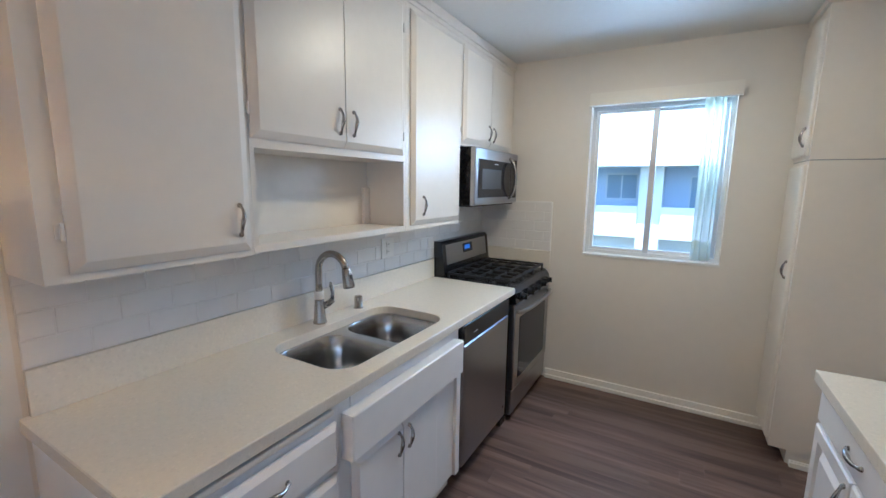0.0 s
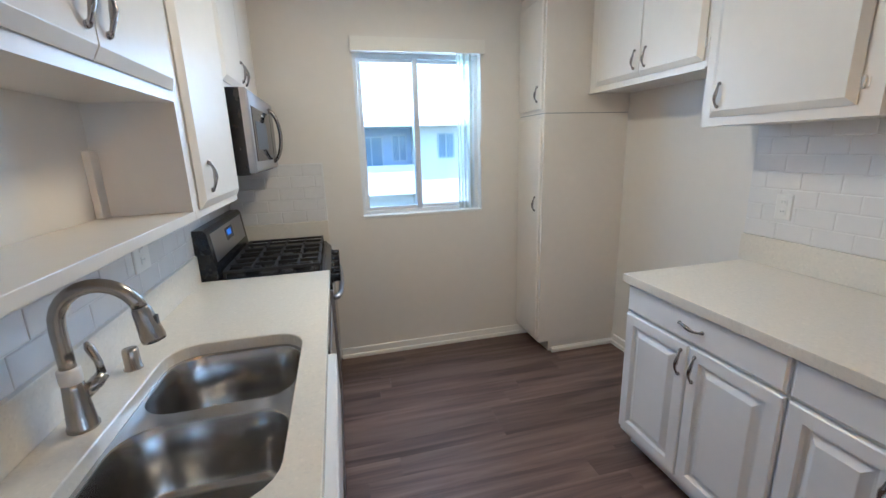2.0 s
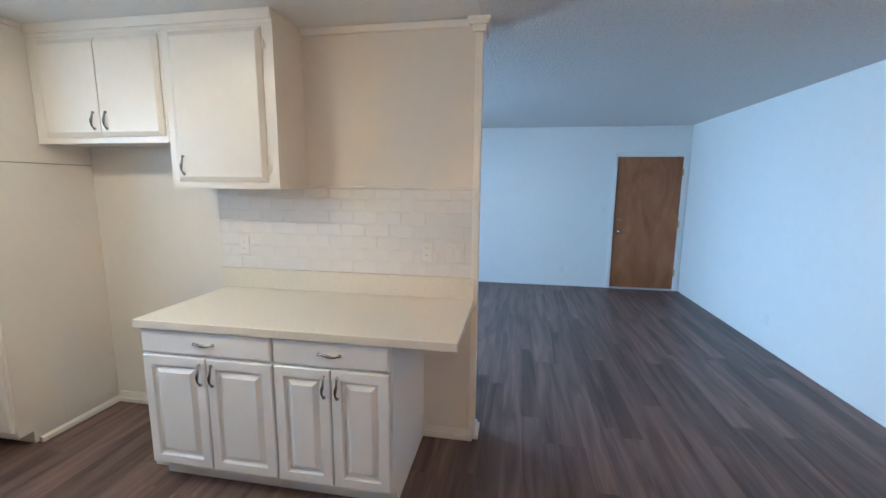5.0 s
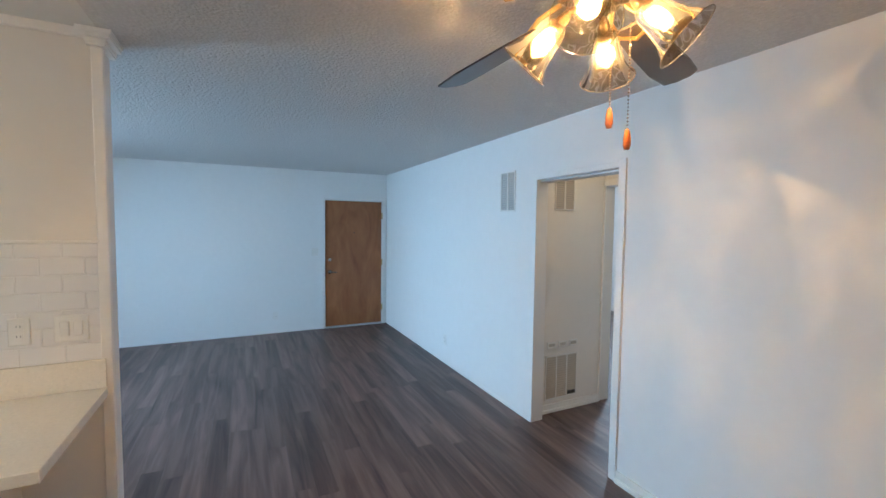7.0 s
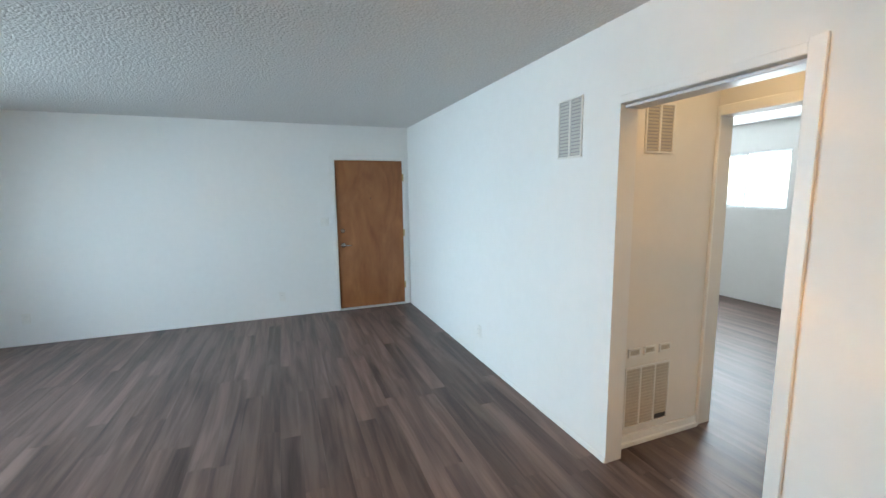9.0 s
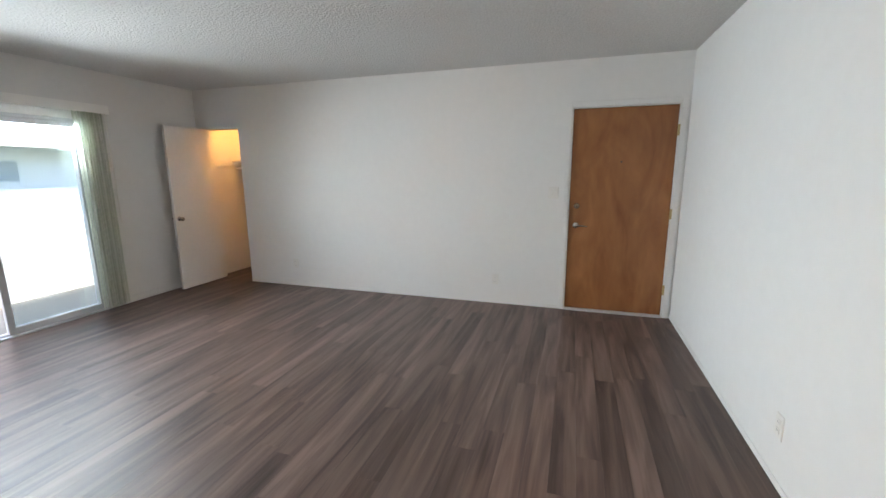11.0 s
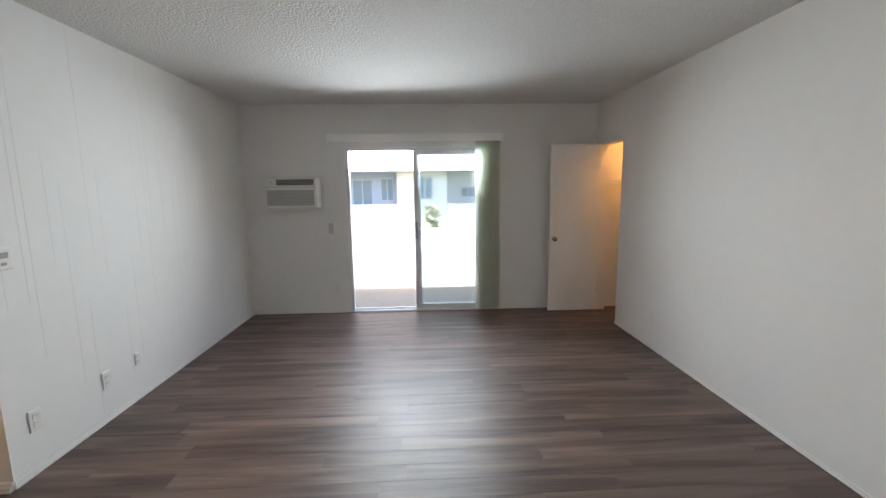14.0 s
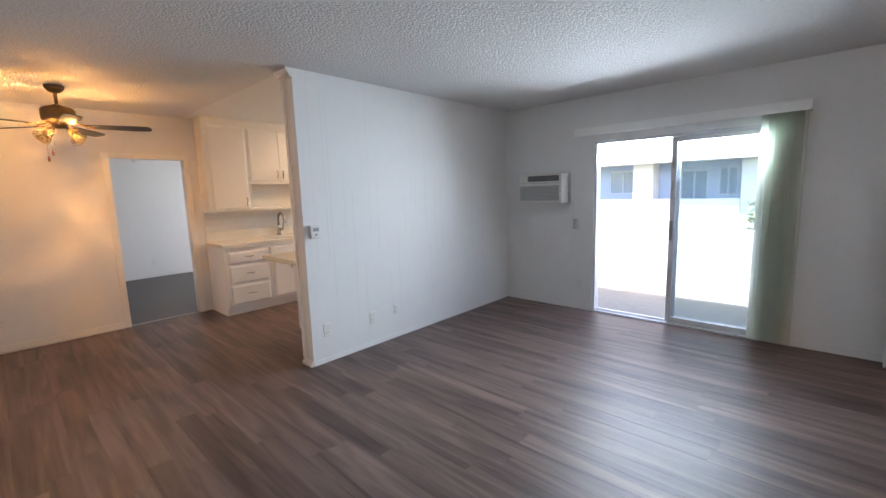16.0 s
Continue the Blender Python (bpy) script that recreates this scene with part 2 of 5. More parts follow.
def door_wood(name):
    m, t, b = shader(name)
    co, mp = t.nodes.new("ShaderNodeTexCoord"), t.nodes.new("ShaderNodeMapping")
    mp.inputs["Scale"].default_value = (2.4, 2.4, 0.8)
    t.links.new(co.outputs["Object"], mp.inputs[0])
    big, fine, fleck = (t.nodes.new("ShaderNodeTexNoise") for _ in range(3))
    big.inputs["Scale"].default_value, big.inputs["Detail"].default_value, big.inputs["Distortion"].default_value = 1.7, 4, 1.2
    fine.inputs["Scale"].default_value, fine.inputs["Detail"].default_value = 9, 8
    fleck.inputs["Scale"].default_value = 60
    for n in (big, fine, fleck):
        t.links.new(mp.outputs[0], n.inputs["Vector"])
    mx = t.nodes.new("ShaderNodeMix")
    mx.inputs[0].default_value = 0.22
    t.links.new(big.outputs[0], mx.inputs[2])
    t.links.new(fine.outputs[0], mx.inputs[3])
    r = t.nodes.new("ShaderNodeValToRGB")
    e = r.color_ramp.elements
    e[0].position, e[0].color = 0.30, (0.225, 0.080, 0.029, 1)
    e[1].position, e[1].color = 0.72, (0.41, 0.172, 0.066, 1)
    t.links.new(mx.outputs[0], r.inputs[0])
    t.links.new(r.outputs[0], b.inputs["Base Color"])
    b.inputs["Roughness"].default_value = 0.38
    bu = t.nodes.new("ShaderNodeBump")
    bu.inputs["Strength"].default_value, bu.inputs["Distance"].default_value = 0.1, 0.002
    t.links.new(fleck.outputs[0], bu.inputs["Height"])
    t.links.new(bu.outputs[0], b.inputs["Normal"])
    return m


def clear(name, tint, gloss=0.08, rough=0.02):
    """Thin glass: mostly clear, with a reflection that grows at grazing angles."""
    m = bpy.data.materials.new(name)
    m.use_nodes = True
    t = m.node_tree
    t.nodes.clear()
    out, tr, gl, mx, fr = (t.nodes.new(k) for k in ("ShaderNodeOutputMaterial", "ShaderNodeBsdfTransparent", "ShaderNodeBsdfGlossy", "ShaderNodeMixShader", "ShaderNodeFresnel"))
    tr.inputs[0].default_value = (*tint, 1)
    gl.inputs["Roughness"].default_value = rough
    add = t.nodes.new("ShaderNodeMath")
    add.operation, add.use_clamp = "ADD", True
    add.inputs[1].default_value = gloss
    t.links.new(fr.outputs[0], add.inputs[0])
    t.links.new(add.outputs[0], mx.inputs[0])
    t.links.new(tr.outputs[0], mx.inputs[1])
    t.links.new(gl.outputs[0], mx.inputs[2])
    t.links.new(mx.outputs[0], out.inputs[0])
    return m


def shade_glass(name, tint, milk, scale=0.0, low=0.4):
    """Lamp glass: clear with a little light caught in its body; scale: mottled tint, dark with clear lines, that
    imitates light streaks thrown by wavy pressed glass.
    """
    m = clear(name, tint, 0.01, 0.03)
    t = m.node_tree
    old = t.nodes["Material Output"].inputs[0].links[0].from_socket
    tl, mx = t.nodes.new("ShaderNodeBsdfTranslucent"), t.nodes.new("ShaderNodeMixShader")
    tl.inputs[0].default_value = (1.0, 0.82, 0.5, 1)
    mx.inputs[0].default_value = milk
    t.links.new(old, mx.inputs[1])
    t.links.new(tl.outputs[0], mx.inputs[2])
    t.links.new(mx.outputs[0], t.nodes["Material Output"].inputs[0])
    if scale:
        co, no, r = t.nodes.new("ShaderNodeTexCoord"), t.nodes.new("ShaderNodeTexNoise"), t.nodes.new("ShaderNodeValToRGB")
        no.inputs["Scale"].default_value, no.inputs["Detail"].default_value, no.inputs["Distortion"].default_value = scale, 1.0, 0.8
        mp = t.nodes.new("ShaderNodeMapping")
        mp.inputs["Scale"].default_value = (1, 0.5, 0.6)
        t.links.new(co.outputs["Object"], mp.inputs[0])
        t.links.new(mp.outputs[0], no.inputs["Vector"])
        e = r.color_ramp.elements
        e[0].position, e[0].color = 0.36, (*[c * low for c in tint], 1)
        e[1].position, e[1].color = 0.50, (1, 1, 1, 1)
        for at, k in ((0.46, low * 1.15), (0.545, low * 1.15), (0.68, low * 0.8)):
            q = r.color_ramp.elements.new(at)
            q.color = (*[c * k for c in tint], 1)
        t.links.new(no.outputs[0], r.inputs[0])
        t.links.new(r.outputs[0], t.nodes["Transparent BSDF"].inputs[0])
    return m


def glow(name, color, strength):
    m, t, b = shader(name)
    b.inputs["Base Color"].default_value = (*color, 1)
    b.inputs["Emission Color"].default_value = (*color, 1)
    b.inputs["Emission Strength"].default_value = strength
    return m


def vane(name, color):
    """Blind slat that lets some light through."""
    m, t, b = shader(name)
    b.inputs["Base Color"].default_value = (*color, 1)
    b.inputs["Roughness"].default_value = 0.6
    tl, mx = t.nodes.new("ShaderNodeBsdfTranslucent"), t.nodes.new("ShaderNodeMixShader")
    no = t.nodes.new("ShaderNodeTexNoise")
    no.inputs["Scale"].default_value = 180
    bu = t.nodes.new("ShaderNodeBump")
    bu.inputs["Strength"].default_value = 0.15
    t.links.new(no.outputs[0], bu.inputs["Height"])
    t.links.new(bu.outputs[0], b.inputs["Normal"])
    tl.inputs[0].default_value = (*color, 1)
    mx.inputs[0].default_value = 0.55
    t.links.new(b.outputs[0], mx.inputs[1])
    t.links.new(tl.outputs[0], mx.inputs[2])
    thin, sheer = t.nodes.new("ShaderNodeMixShader"), t.nodes.new("ShaderNodeBsdfTransparent")
    thin.inputs[0].default_value = 0.2
    t.links.new(mx.outputs[0], thin.inputs[1])
    t.links.new(sheer.outputs[0], thin.inputs[2])
    t.links.new(thin.outputs[0], t.nodes["Material Output"].inputs[0])
    return m


PLANK_DARK, PLANK_MID, PLANK_LIGHT = (0.070, 0.047, 0.041), (0.136, 0.089, 0.076), (0.200, 0.137, 0.117)
PLANK = plank_material()
WALL = surface("wall_paint", (0.80, 0.79, 0.77), 0.75, vary=0.02, scale=3, grain=0.12, grain_scale=160)
# wall paint darkened to hold the shade inside the panel grooves
GROOVE_SHADE = surface("groove_shade_paint", (0.735, 0.725, 0.705), 0.8, vary=0.08, scale=12)
WALL_KITCHEN = surface("kitchen_wall_paint", (0.76, 0.72, 0.66), 0.6, vary=0.02, scale=3, grain=0.10, grain_scale=140)
CEILING = popcorn("sprayed_ceiling", (0.74, 0.73, 0.71))
CEILING_SMOOTH = surface("smooth_ceiling_paint", (0.76, 0.76, 0.74), 0.55, vary=0.02, grain=0.15, grain_scale=60)
TRIM = surface("trim_paint", (0.85, 0.82, 0.77), 0.4, vary=0.03, grain=0.04, grain_scale=80)
TRIM_WHITE = surface("white_trim_paint", (0.80, 0.79, 0.77), 0.4, vary=0.03, grain=0.04, grain_scale=80)
CABINET = surface("cabinet_cream_paint", (0.78, 0.73, 0.66), 0.33, vary=0.025, scale=4, grain=0.05, grain_scale=60)
CABINET_WHITE = surface("cabinet_white_paint", (0.84, 0.83, 0.83), 0.3, vary=0.02, scale=4, grain=0.03, grain_scale=60)
QUARTZ = quartz("speckled_quartz", (0.82, 0.765, 0.665))
TILE = surface("glazed_white_tile", (0.78, 0.76, 0.74), 0.10, vary=0.03, scale=4, grain=0.06, grain_scale=18)
GROUT = surface("grout", (0.775, 0.757, 0.735), 0.9, vary=0.06, scale=30)
STEEL = surface("brushed_stainless", (0.40, 0.40, 0.41), 0.30, 1.0, vary=0.05, scale=5, grain=0.05, grain_scale=60, stretch=(1, 1, 40))
SINK_STEEL = surface("satin_sink_steel", (0.47, 0.455, 0.44), 0.21, 1.0, vary=0.05, scale=5)
NICKEL = surface("brushed_nickel", (0.42, 0.385, 0.35), 0.24, 1.0, vary=0.05, scale=10)
CHROME = surface("worn_chrome", (0.40, 0.375, 0.36), 0.18, 1.0, vary=0.05, scale=10)
BLACK = surface("black_enamel", (0.012, 0.013, 0.017), 0.22, vary=0.1, scale=8)
IRON = surface("cast_iron", (0.018, 0.018, 0.02), 0.55, vary=0.15, scale=20, grain=0.2, grain_scale=250)
DARK_GLASS = surface("dark_oven_glass", (0.02, 0.02, 0.024), 0.08, vary=0.05, spec=0.22)
PLASTIC = surface("white_plastic", (0.78, 0.76, 0.72), 0.35, vary=0.02)
DARK_PLASTIC = surface("dark_plastic", (0.05, 0.05, 0.05), 0.4, vary=0.05)
GREY_PLASTIC = surface("grey_plastic", (0.33, 0.33, 0.33), 0.5, vary=0.05)
ALUMINIUM = surface("mill_aluminium", (0.64, 0.65, 0.67), 0.42, 0.2, vary=0.06, scale=8)
ALU_WHITE = surface("white_window_frame", (0.75, 0.76, 0.77), 0.35, vary=0.03)
DOOR_WOOD = door_wood("stained_wood_veneer")
GLASS = clear("window_glass", (0.93, 0.96, 0.965), 0.03)
GLASS_TINT = clear("door_glass", (0.90, 0.945, 0.955), 0.03)
# pressed-glass mottling; its dark tint also throws streaks on ceiling and walls
SHADE_GLASS = shade_glass("clear_pressed_glass", (1.0, 0.93, 0.78), 0.006, 55.0, 0.46)
VANE = vane("vinyl_blind", (0.86, 0.88, 0.81))
BULB = glow("bulb_glow", (1.0, 0.54, 0.20), BULB_GLOW)
LAMP_GLOW = glow("lamp_diffuser", (1.0, 0.75, 0.45), DOME_GLOW)
BLADE = surface("dark_fan_blade", (0.030, 0.024, 0.021), 0.35, vary=0.2, scale=6, stretch=(1, 8, 1))
BRONZE = surface("antique_bronze", (0.20, 0.14, 0.08), 0.32, 1.0, vary=0.2, scale=20)
PULL_WOOD = surface("orange_wood_pull", (0.42, 0.125, 0.018), 0.35, vary=0.15, scale=40)
DISPLAY = glow("blue_display", (0.03, 0.10, 0.34), 0.22)
FAR_FRAME = surface("far_window_frame", (0.46, 0.50, 0.55), 0.5, vary=0.05)
FAR_GLASS = surface("far_window_glass", (0.20, 0.27, 0.34), 0.12, vary=0.1)
VENT_BEIGE = surface("beige_vent_enamel", (0.52, 0.46, 0.38), 0.5, vary=0.05)
VALANCE_CREAM = surface("cream_valance_vinyl", (0.81, 0.78, 0.715), 0.45, vary=0.02)
VALANCE = surface("valance_vinyl", (0.90, 0.89, 0.86), 0.35, vary=0.02)
STUCCO = surface("white_stucco", (0.74, 0.71, 0.705), 0.9, vary=0.05, scale=3, grain=0.3, grain_scale=90)
# stucco with the recesses' shade in its colour, a bluer and a paler one
STUCCO_SHADE = surface("blue_shade_stucco", (0.40, 0.47, 0.60), 0.9, vary=0.06, scale=3, grain=0.3, grain_scale=90)
STUCCO_PALE_SHADE = surface("pale_shade_stucco", (0.60, 0.62, 0.66), 0.9, vary=0.05, scale=3, grain=0.3, grain_scale=90)
ROOF = surface("white_roof", (0.75, 0.74, 0.72), 0.9, vary=0.08, scale=2, grain=0.3, grain_scale=50)
CONCRETE = surface("balcony_concrete", (0.165, 0.148, 0.135), 0.85, vary=0.14, scale=2.5, grain=0.2, grain_scale=120)
LAWN = surface("lawn", (0.10, 0.115, 0.07), 0.9, vary=0.3, scale=3, grain=0.5, grain_scale=80)
LEAF = surface("leaf_green", (0.46, 0.49, 0.32), 0.5, vary=0.35, scale=8)
CARPET = surface("dark_floor", (0.10, 0.088, 0.082), 0.6, vary=0.15, scale=5, grain=0.1)

# ---- the large structure ----
XW, XE, YN, YS, TOP = -1.295, 5.675, 3.275, -2.43, 2.475
PX0, PX1, PY = 1.347, 1.495, 0.288
T = 0.12


def structure(name, bm, material):
    return tagged(new(name, finish(name, bm, material)), kind="structure")


# west wall: doorway to the bedroom between y -0.49 and 0.25
wall_west = structure("wall_west", boxes(
    (XW - T, YS - 1.3, 0, XW, -0.49, TOP), (XW - T, -0.49, 1.96, XW, 0.25, TOP), (XW - T, 0.25, 0, XW, 0.40, TOP)), WALL)
wall_kitchen_west = structure("wall_kitchen_west", boxes((XW - T, 0.40, 0, XW, YN + 0.0, TOP)), WALL_KITCHEN)
# north wall: kitchen window and sliding door
KW = (-0.447, 0.418, 1.045, 2.115)
SD = (2.685, 4.33, 0.0, 1.975)
wall_kitchen_north = structure("wall_kitchen_north", boxes(
    (XW - T, YN, 0, KW[0], YN + 0.16, TOP), (KW[1], YN, 0, PX0, YN + 0.16, TOP),
    (KW[0], YN, 0, KW[1], YN + 0.16, KW[2]), (KW[0], YN, KW[3], KW[1], YN + 0.16, TOP)), WALL_KITCHEN)
wall_north = structure("wall_north", boxes(
    (PX0, YN, 0, SD[0], YN + 0.16, TOP), (SD[1], YN, 0, 6.75, YN + 0.16, TOP), (SD[0], YN, SD[3], SD[1], YN + 0.16, TOP)), WALL)
# east wall: closet opening and front door
CL = (2.605, 3.155, 1.985)
FD = (-2.36, -1.415, 2.04)
wall_east = structure("wall_east", boxes(
    (XE, CL[1], 0, XE + T, YN, TOP), (XE, FD[1], 0, XE + T, CL[0], TOP), (XE, CL[0], CL[2], XE + T, CL[1], TOP),
    (XE, YS - T, 0, XE + T, FD[0], TOP), (XE, FD[0], FD[2], XE + T, FD[1], TOP)), WALL)
# south wall: hall opening
HL = (0.935, 1.765, 2.035)
wall_south = structure("wall_south", boxes(
    (XW, YS - T, 0, HL[0], YS, TOP), (HL[1], YS - T, 0, XE, YS, TOP), (HL[0], YS - T, HL[2], HL[1], YS, TOP)), WALL)
# partition between kitchen and living room, two skins
partition_kitchen_side = structure("partition_kitchen_side", boxes((PX0, PY, 0, (PX0 + PX1) / 2, YN, TOP)), WALL_KITCHEN)
partition_living_side = structure("partition_living_side", boxes(((PX0 + PX1) / 2, PY, 0, PX1, YN, TOP)), WALL)
ceiling = structure("ceiling", boxes((XW, YS, TOP, XE, PY, TOP + 0.15), (PX1, PY, TOP, XE, YN, TOP + 0.15)), CEILING)
ceiling_kitchen = structure("ceiling_kitchen", boxes((XW, PY, TOP, PX1, YN, TOP + 0.15)), CEILING_SMOOTH)
roof = structure("roof", boxes((-6.3, -8.2, TOP + 0.15, 7.6, 3.46, TOP + 0.3)), ROOF)
subfloor = structure("subfloor", boxes((-6.2, -8, -0.25, 6.75, YN + 0.16, -0.006)), CARPET)

# hall behind the south wall and the room beyond it; the kitchen paint on the hall's east and south walls puts warm
# light into their colour
wall_hall_east = structure("wall_hall_east", boxes((1.86, -3.30, 0, 1.98, YS - T, TOP)), WALL_KITCHEN)
wall_hall_west = structure("wall_hall_west", boxes((0.62, -3.30, 0, 0.74, YS - T, TOP)), WALL)
wall_hall_south = structure("wall_hall_south", boxes(
    (1.85, -3.42, 0, 1.98, -3.30, TOP), (0.62, -3.42, 0, 1.06, -3.30, TOP), (1.06, -3.42, 2.035, 1.85, -3.30, TOP)), WALL_KITCHEN)
ceiling_hall = structure("ceiling_hall", boxes((0.62, -3.42, TOP, 1.98, YS, TOP + 0.15)), CEILING_SMOOTH)
BW = (3.40, 4.55, 1.31, 2.10)
bedroom_south_walls = structure("wall_bedroom_south", boxes(
    (0.6, -6.97, 0, BW[0], -6.85, TOP), (BW[1], -6.97, 0, 5.7, -6.85, TOP), (BW[0], -6.97, 0, BW[1], -6.85, BW[2]), (BW[0], -6.97, BW[3], BW[1], -6.85, TOP),
    (0.48, -6.97, 0, 0.6, -3.42, TOP), (5.7, -6.97, 0, 5.82, -3.30, TOP), (1.98, -3.42, 0, 5.7, -3.30, TOP)), WALL)
ceiling_bedroom_south = structure("ceiling_bedroom_south", boxes((0.48, -6.97, TOP, 5.82, -3.42, TOP + 0.15)), CEILING_SMOOTH)
# bedroom west of the dining space
wall_bedroom_west = structure("wall_bedroom_west", boxes(
    (-4.92, -3.2, 0, -4.80, 3.4, TOP), (-4.80, 3.28, 0, -3.7, 3.4, TOP), (-2.2, 3.28, 0, XW - T, 3.4, TOP), (-3.7, 3.28, 0, -2.2, 3.4, 0.9), (-3.7, 3.28, 2.1, -2.2, 3.4, TOP), (-4.80, -3.2, 0, XW - T, -3.08, TOP)), WALL)
ceiling_bedroom_west = structure("ceiling_bedroom_west", boxes((-4.92, -3.2, TOP, XW, 3.4, TOP + 0.15)), CEILING_SMOOTH)
# closet
wall_closet = structure("wall_closet", boxes(
    (6.55, 1.9, 0, 6.67, YN, TOP), (XE + T, 1.9, 0, 6.55, 2.02, TOP)), WALL)
ceiling_closet = structure("ceiling_closet", boxes((XE, 1.9, TOP, 6.67, YN, TOP + 0.15)), CEILING_SMOOTH)


def trim(name, rows, material=TRIM, bevel=0.004):
    return structure(name, boxes(*rows, bevel=bevel), material)


# baseboards: a board with a quarter-round shoe
def baseboard(x0, y0, x1, y1, side, material=TRIM, h=0.075):
    """side: the wall's facing; the board runs from one end to the other along the wall's face."""
    n = FACING[side][2]
    bm = bmesh.new()
    for thick, height in ((0.006, h), (0.009, 0.014)) if material is TRIM_WHITE else ((0.016, h), (0.030, 0.030)):
        a, b = Vector((x0, y0, 0.0005)), Vector((x1, y1, height)) + n * thick
        box(bm, *a, *b, bevel=0.004)
    return structure("baseboard", bm, material)


baseboard(-0.68, YN, 0.80, YN, "-y")
baseboard(0.82, 2.905, PX0, 2.905, "-y", h=0.035)
baseboard(PX0, 1.95, PX0, 2.88, "-x")
baseboard(PX0, PY + 0.004, PX0, 0.62, "-x")
baseboard(PX0 - 0.004, PY, PX1 + 0.003, PY, "-y", h=0.05)
baseboard(PX1, PY, PX1, YN, "+x", TRIM_WHITE, 0.045)
baseboard(PX1 + 0.03, YN, SD[0] - 0.03, YN, "-y", TRIM_WHITE)
baseboard(SD[1] + 0.02, YN, XE, YN, "-y", TRIM_WHITE)
baseboard(XE, FD[1] + 0.06, XE, CL[0], "-x", TRIM_WHITE, 0.03)
baseboard(HL[1], YS, XE, YS, "+y", TRIM_WHITE, 0.035)
baseboard(XW, YS, HL[0] - 0.06, YS, "+y")
baseboard(XW, YS, XW, -0.555, "+x")
baseboard(1.86, -3.28, 1.86, YS - T, "-x")
baseboard(-4.80, -3.0, -4.80, 3.2, "+x", TRIM_WHITE)
baseboard(XE + T, CL[1] + 0.115, 6.55, CL[1] + 0.115, "-y", TRIM_WHITE, 0.09)
baseboard(0.7, -6.85, 5.6, -6.85, "+y", TRIM_WHITE)

# casings and cap of the partition's end
trim("trim", [(XW, -0.552, 0, XW + 0.016, -0.49, 2.02), (XW, 0.25, 0, XW + 0.016, 0.312, 2.02), (XW, -0.49, 1.96, XW + 0.016, 0.25, 2.02)])
trim("trim", [(HL[0] - 0.055, YS, 0, HL[0], YS + 0.016, 2.09), (HL[0], YS, HL[2], HL[1], YS + 0.012, 2.075)], TRIM_WHITE)
trim("trim", [(HL[0] + 0.0, YS - T - 0.02, HL[2] - 0.018, HL[1], YS - 0.03, HL[2] - 0.002)], ALUMINIUM)
trim("trim", [(1.00, -3.30, 0, 1.06, -3.285, 2.095), (1.838, -3.30, 0, 1.859, -3.285, 2.095), (1.06, -3.30, 2.035, 1.838, -3.285, 2.095)])
trim("trim", [(XE - 0.016, FD[1], 0, XE, FD[1] + 0.05, FD[2] + 0.05), (XE - 0.016, FD[0] - 0.05, 0, XE, FD[0], FD[2] + 0.05), (XE - 0.016, FD[0], FD[2], XE, FD[1], FD[2] + 0.05)], TRIM_WHITE)
trim("trim", [(PX0 - 0.012, PY - 0.012, 0.055, PX0 + 0.022, PY + 0.03, TOP - 0.07)])
bm = bmesh.new()
_turn_pts = [(0.0, 0.0), (0.012, 0.012), (0.016, 0.03), (0.034, 0.046), (0.040, 0.052), (0.040, 0.066)]
for (g0, z0), (g1, z1) in zip(_turn_pts, _turn_pts[1:]):
    box(bm, PX0 - 0.012 - g1, PY - 0.012 - g1, TOP - 0.068 + z0, PX1 + 0.002, PY + 0.03 + g1, TOP - 0.068 + z1)
structure("trim", bm, TRIM)
trim("trim", [(PX0 - 0.02, PY + 0.03, TOP - 0.04, PX0, 1.338, TOP - 0.001)])
# ledge over the tiles
trim("trim", [(PX0 - 0.016, PY + 0.02, 1.560, PX0, 1.336, 1.572)], bevel=0.002)
# faint grooves of the panelled living side: thin strips with groove shade in their colour
bm = bmesh.new()
groove_rng = random.Random(5)
for k in range(1, 30):
    y = PY + k * 0.1 + groove_rng.uniform(-0.03, 0.03)
    z = groove_rng.uniform(0.05, 1.2)
    box(bm, PX1, y, z, PX1 + 0.0004, y + 0.004, min(TOP - 0.002, z + groove_rng.uniform(0.5, 1.8)))
structure("trim", bm, GROOVE_SHADE)

# ---- outside ----
ground = structure("ground", boxes((-600, -600, -3.2, 600, 600, -3.0)), LAWN)
balcony_floor = structure("balcony_floor", boxes((1.9, YN + 0.16, -0.2, 8.0, 4.75, -0.025)), CONCRETE)
parapet = structure("parapet", boxes((1.9, 4.60, -0.024, 8.0, 4.74, 0.86), bevel=0.01), STUCCO)
parapet_cap = structure("trim", boxes((1.9, 4.599, 0.8605, 8.0, 4.741, 0.895), bevel=0.008), STUCCO)
wall_below = structure("wall_below", boxes((-6.3, YN + 0.02, -3.0, 7.6, YN + 0.15, -0.26)), STUCCO)


def far_window(parent, x0, x1, z0, z1, y, frame=0.06):
    w = part("window", boxes((x0, y - 0.04, z0, x0 + frame, y, z1), (x1 - frame, y - 0.04, z0, x1, y, z1), (x0 + frame, y - 0.04, z0, x1 - frame, y, z0 + frame),
                             (x0 + frame, y - 0.04, z1 - frame, x1 - frame, y, z1), ((x0 + x1) / 2 - 0.025, y - 0.04, z0 + frame, (x0 + x1) / 2 + 0.025, y, z1 - frame)), FAR_FRAME, parent)
    part("pane", boxes((x0 + frame, y - 0.012, z0 + frame, x1 - frame, y - 0.004, z1 - frame)), FAR_GLASS, w)
    return w


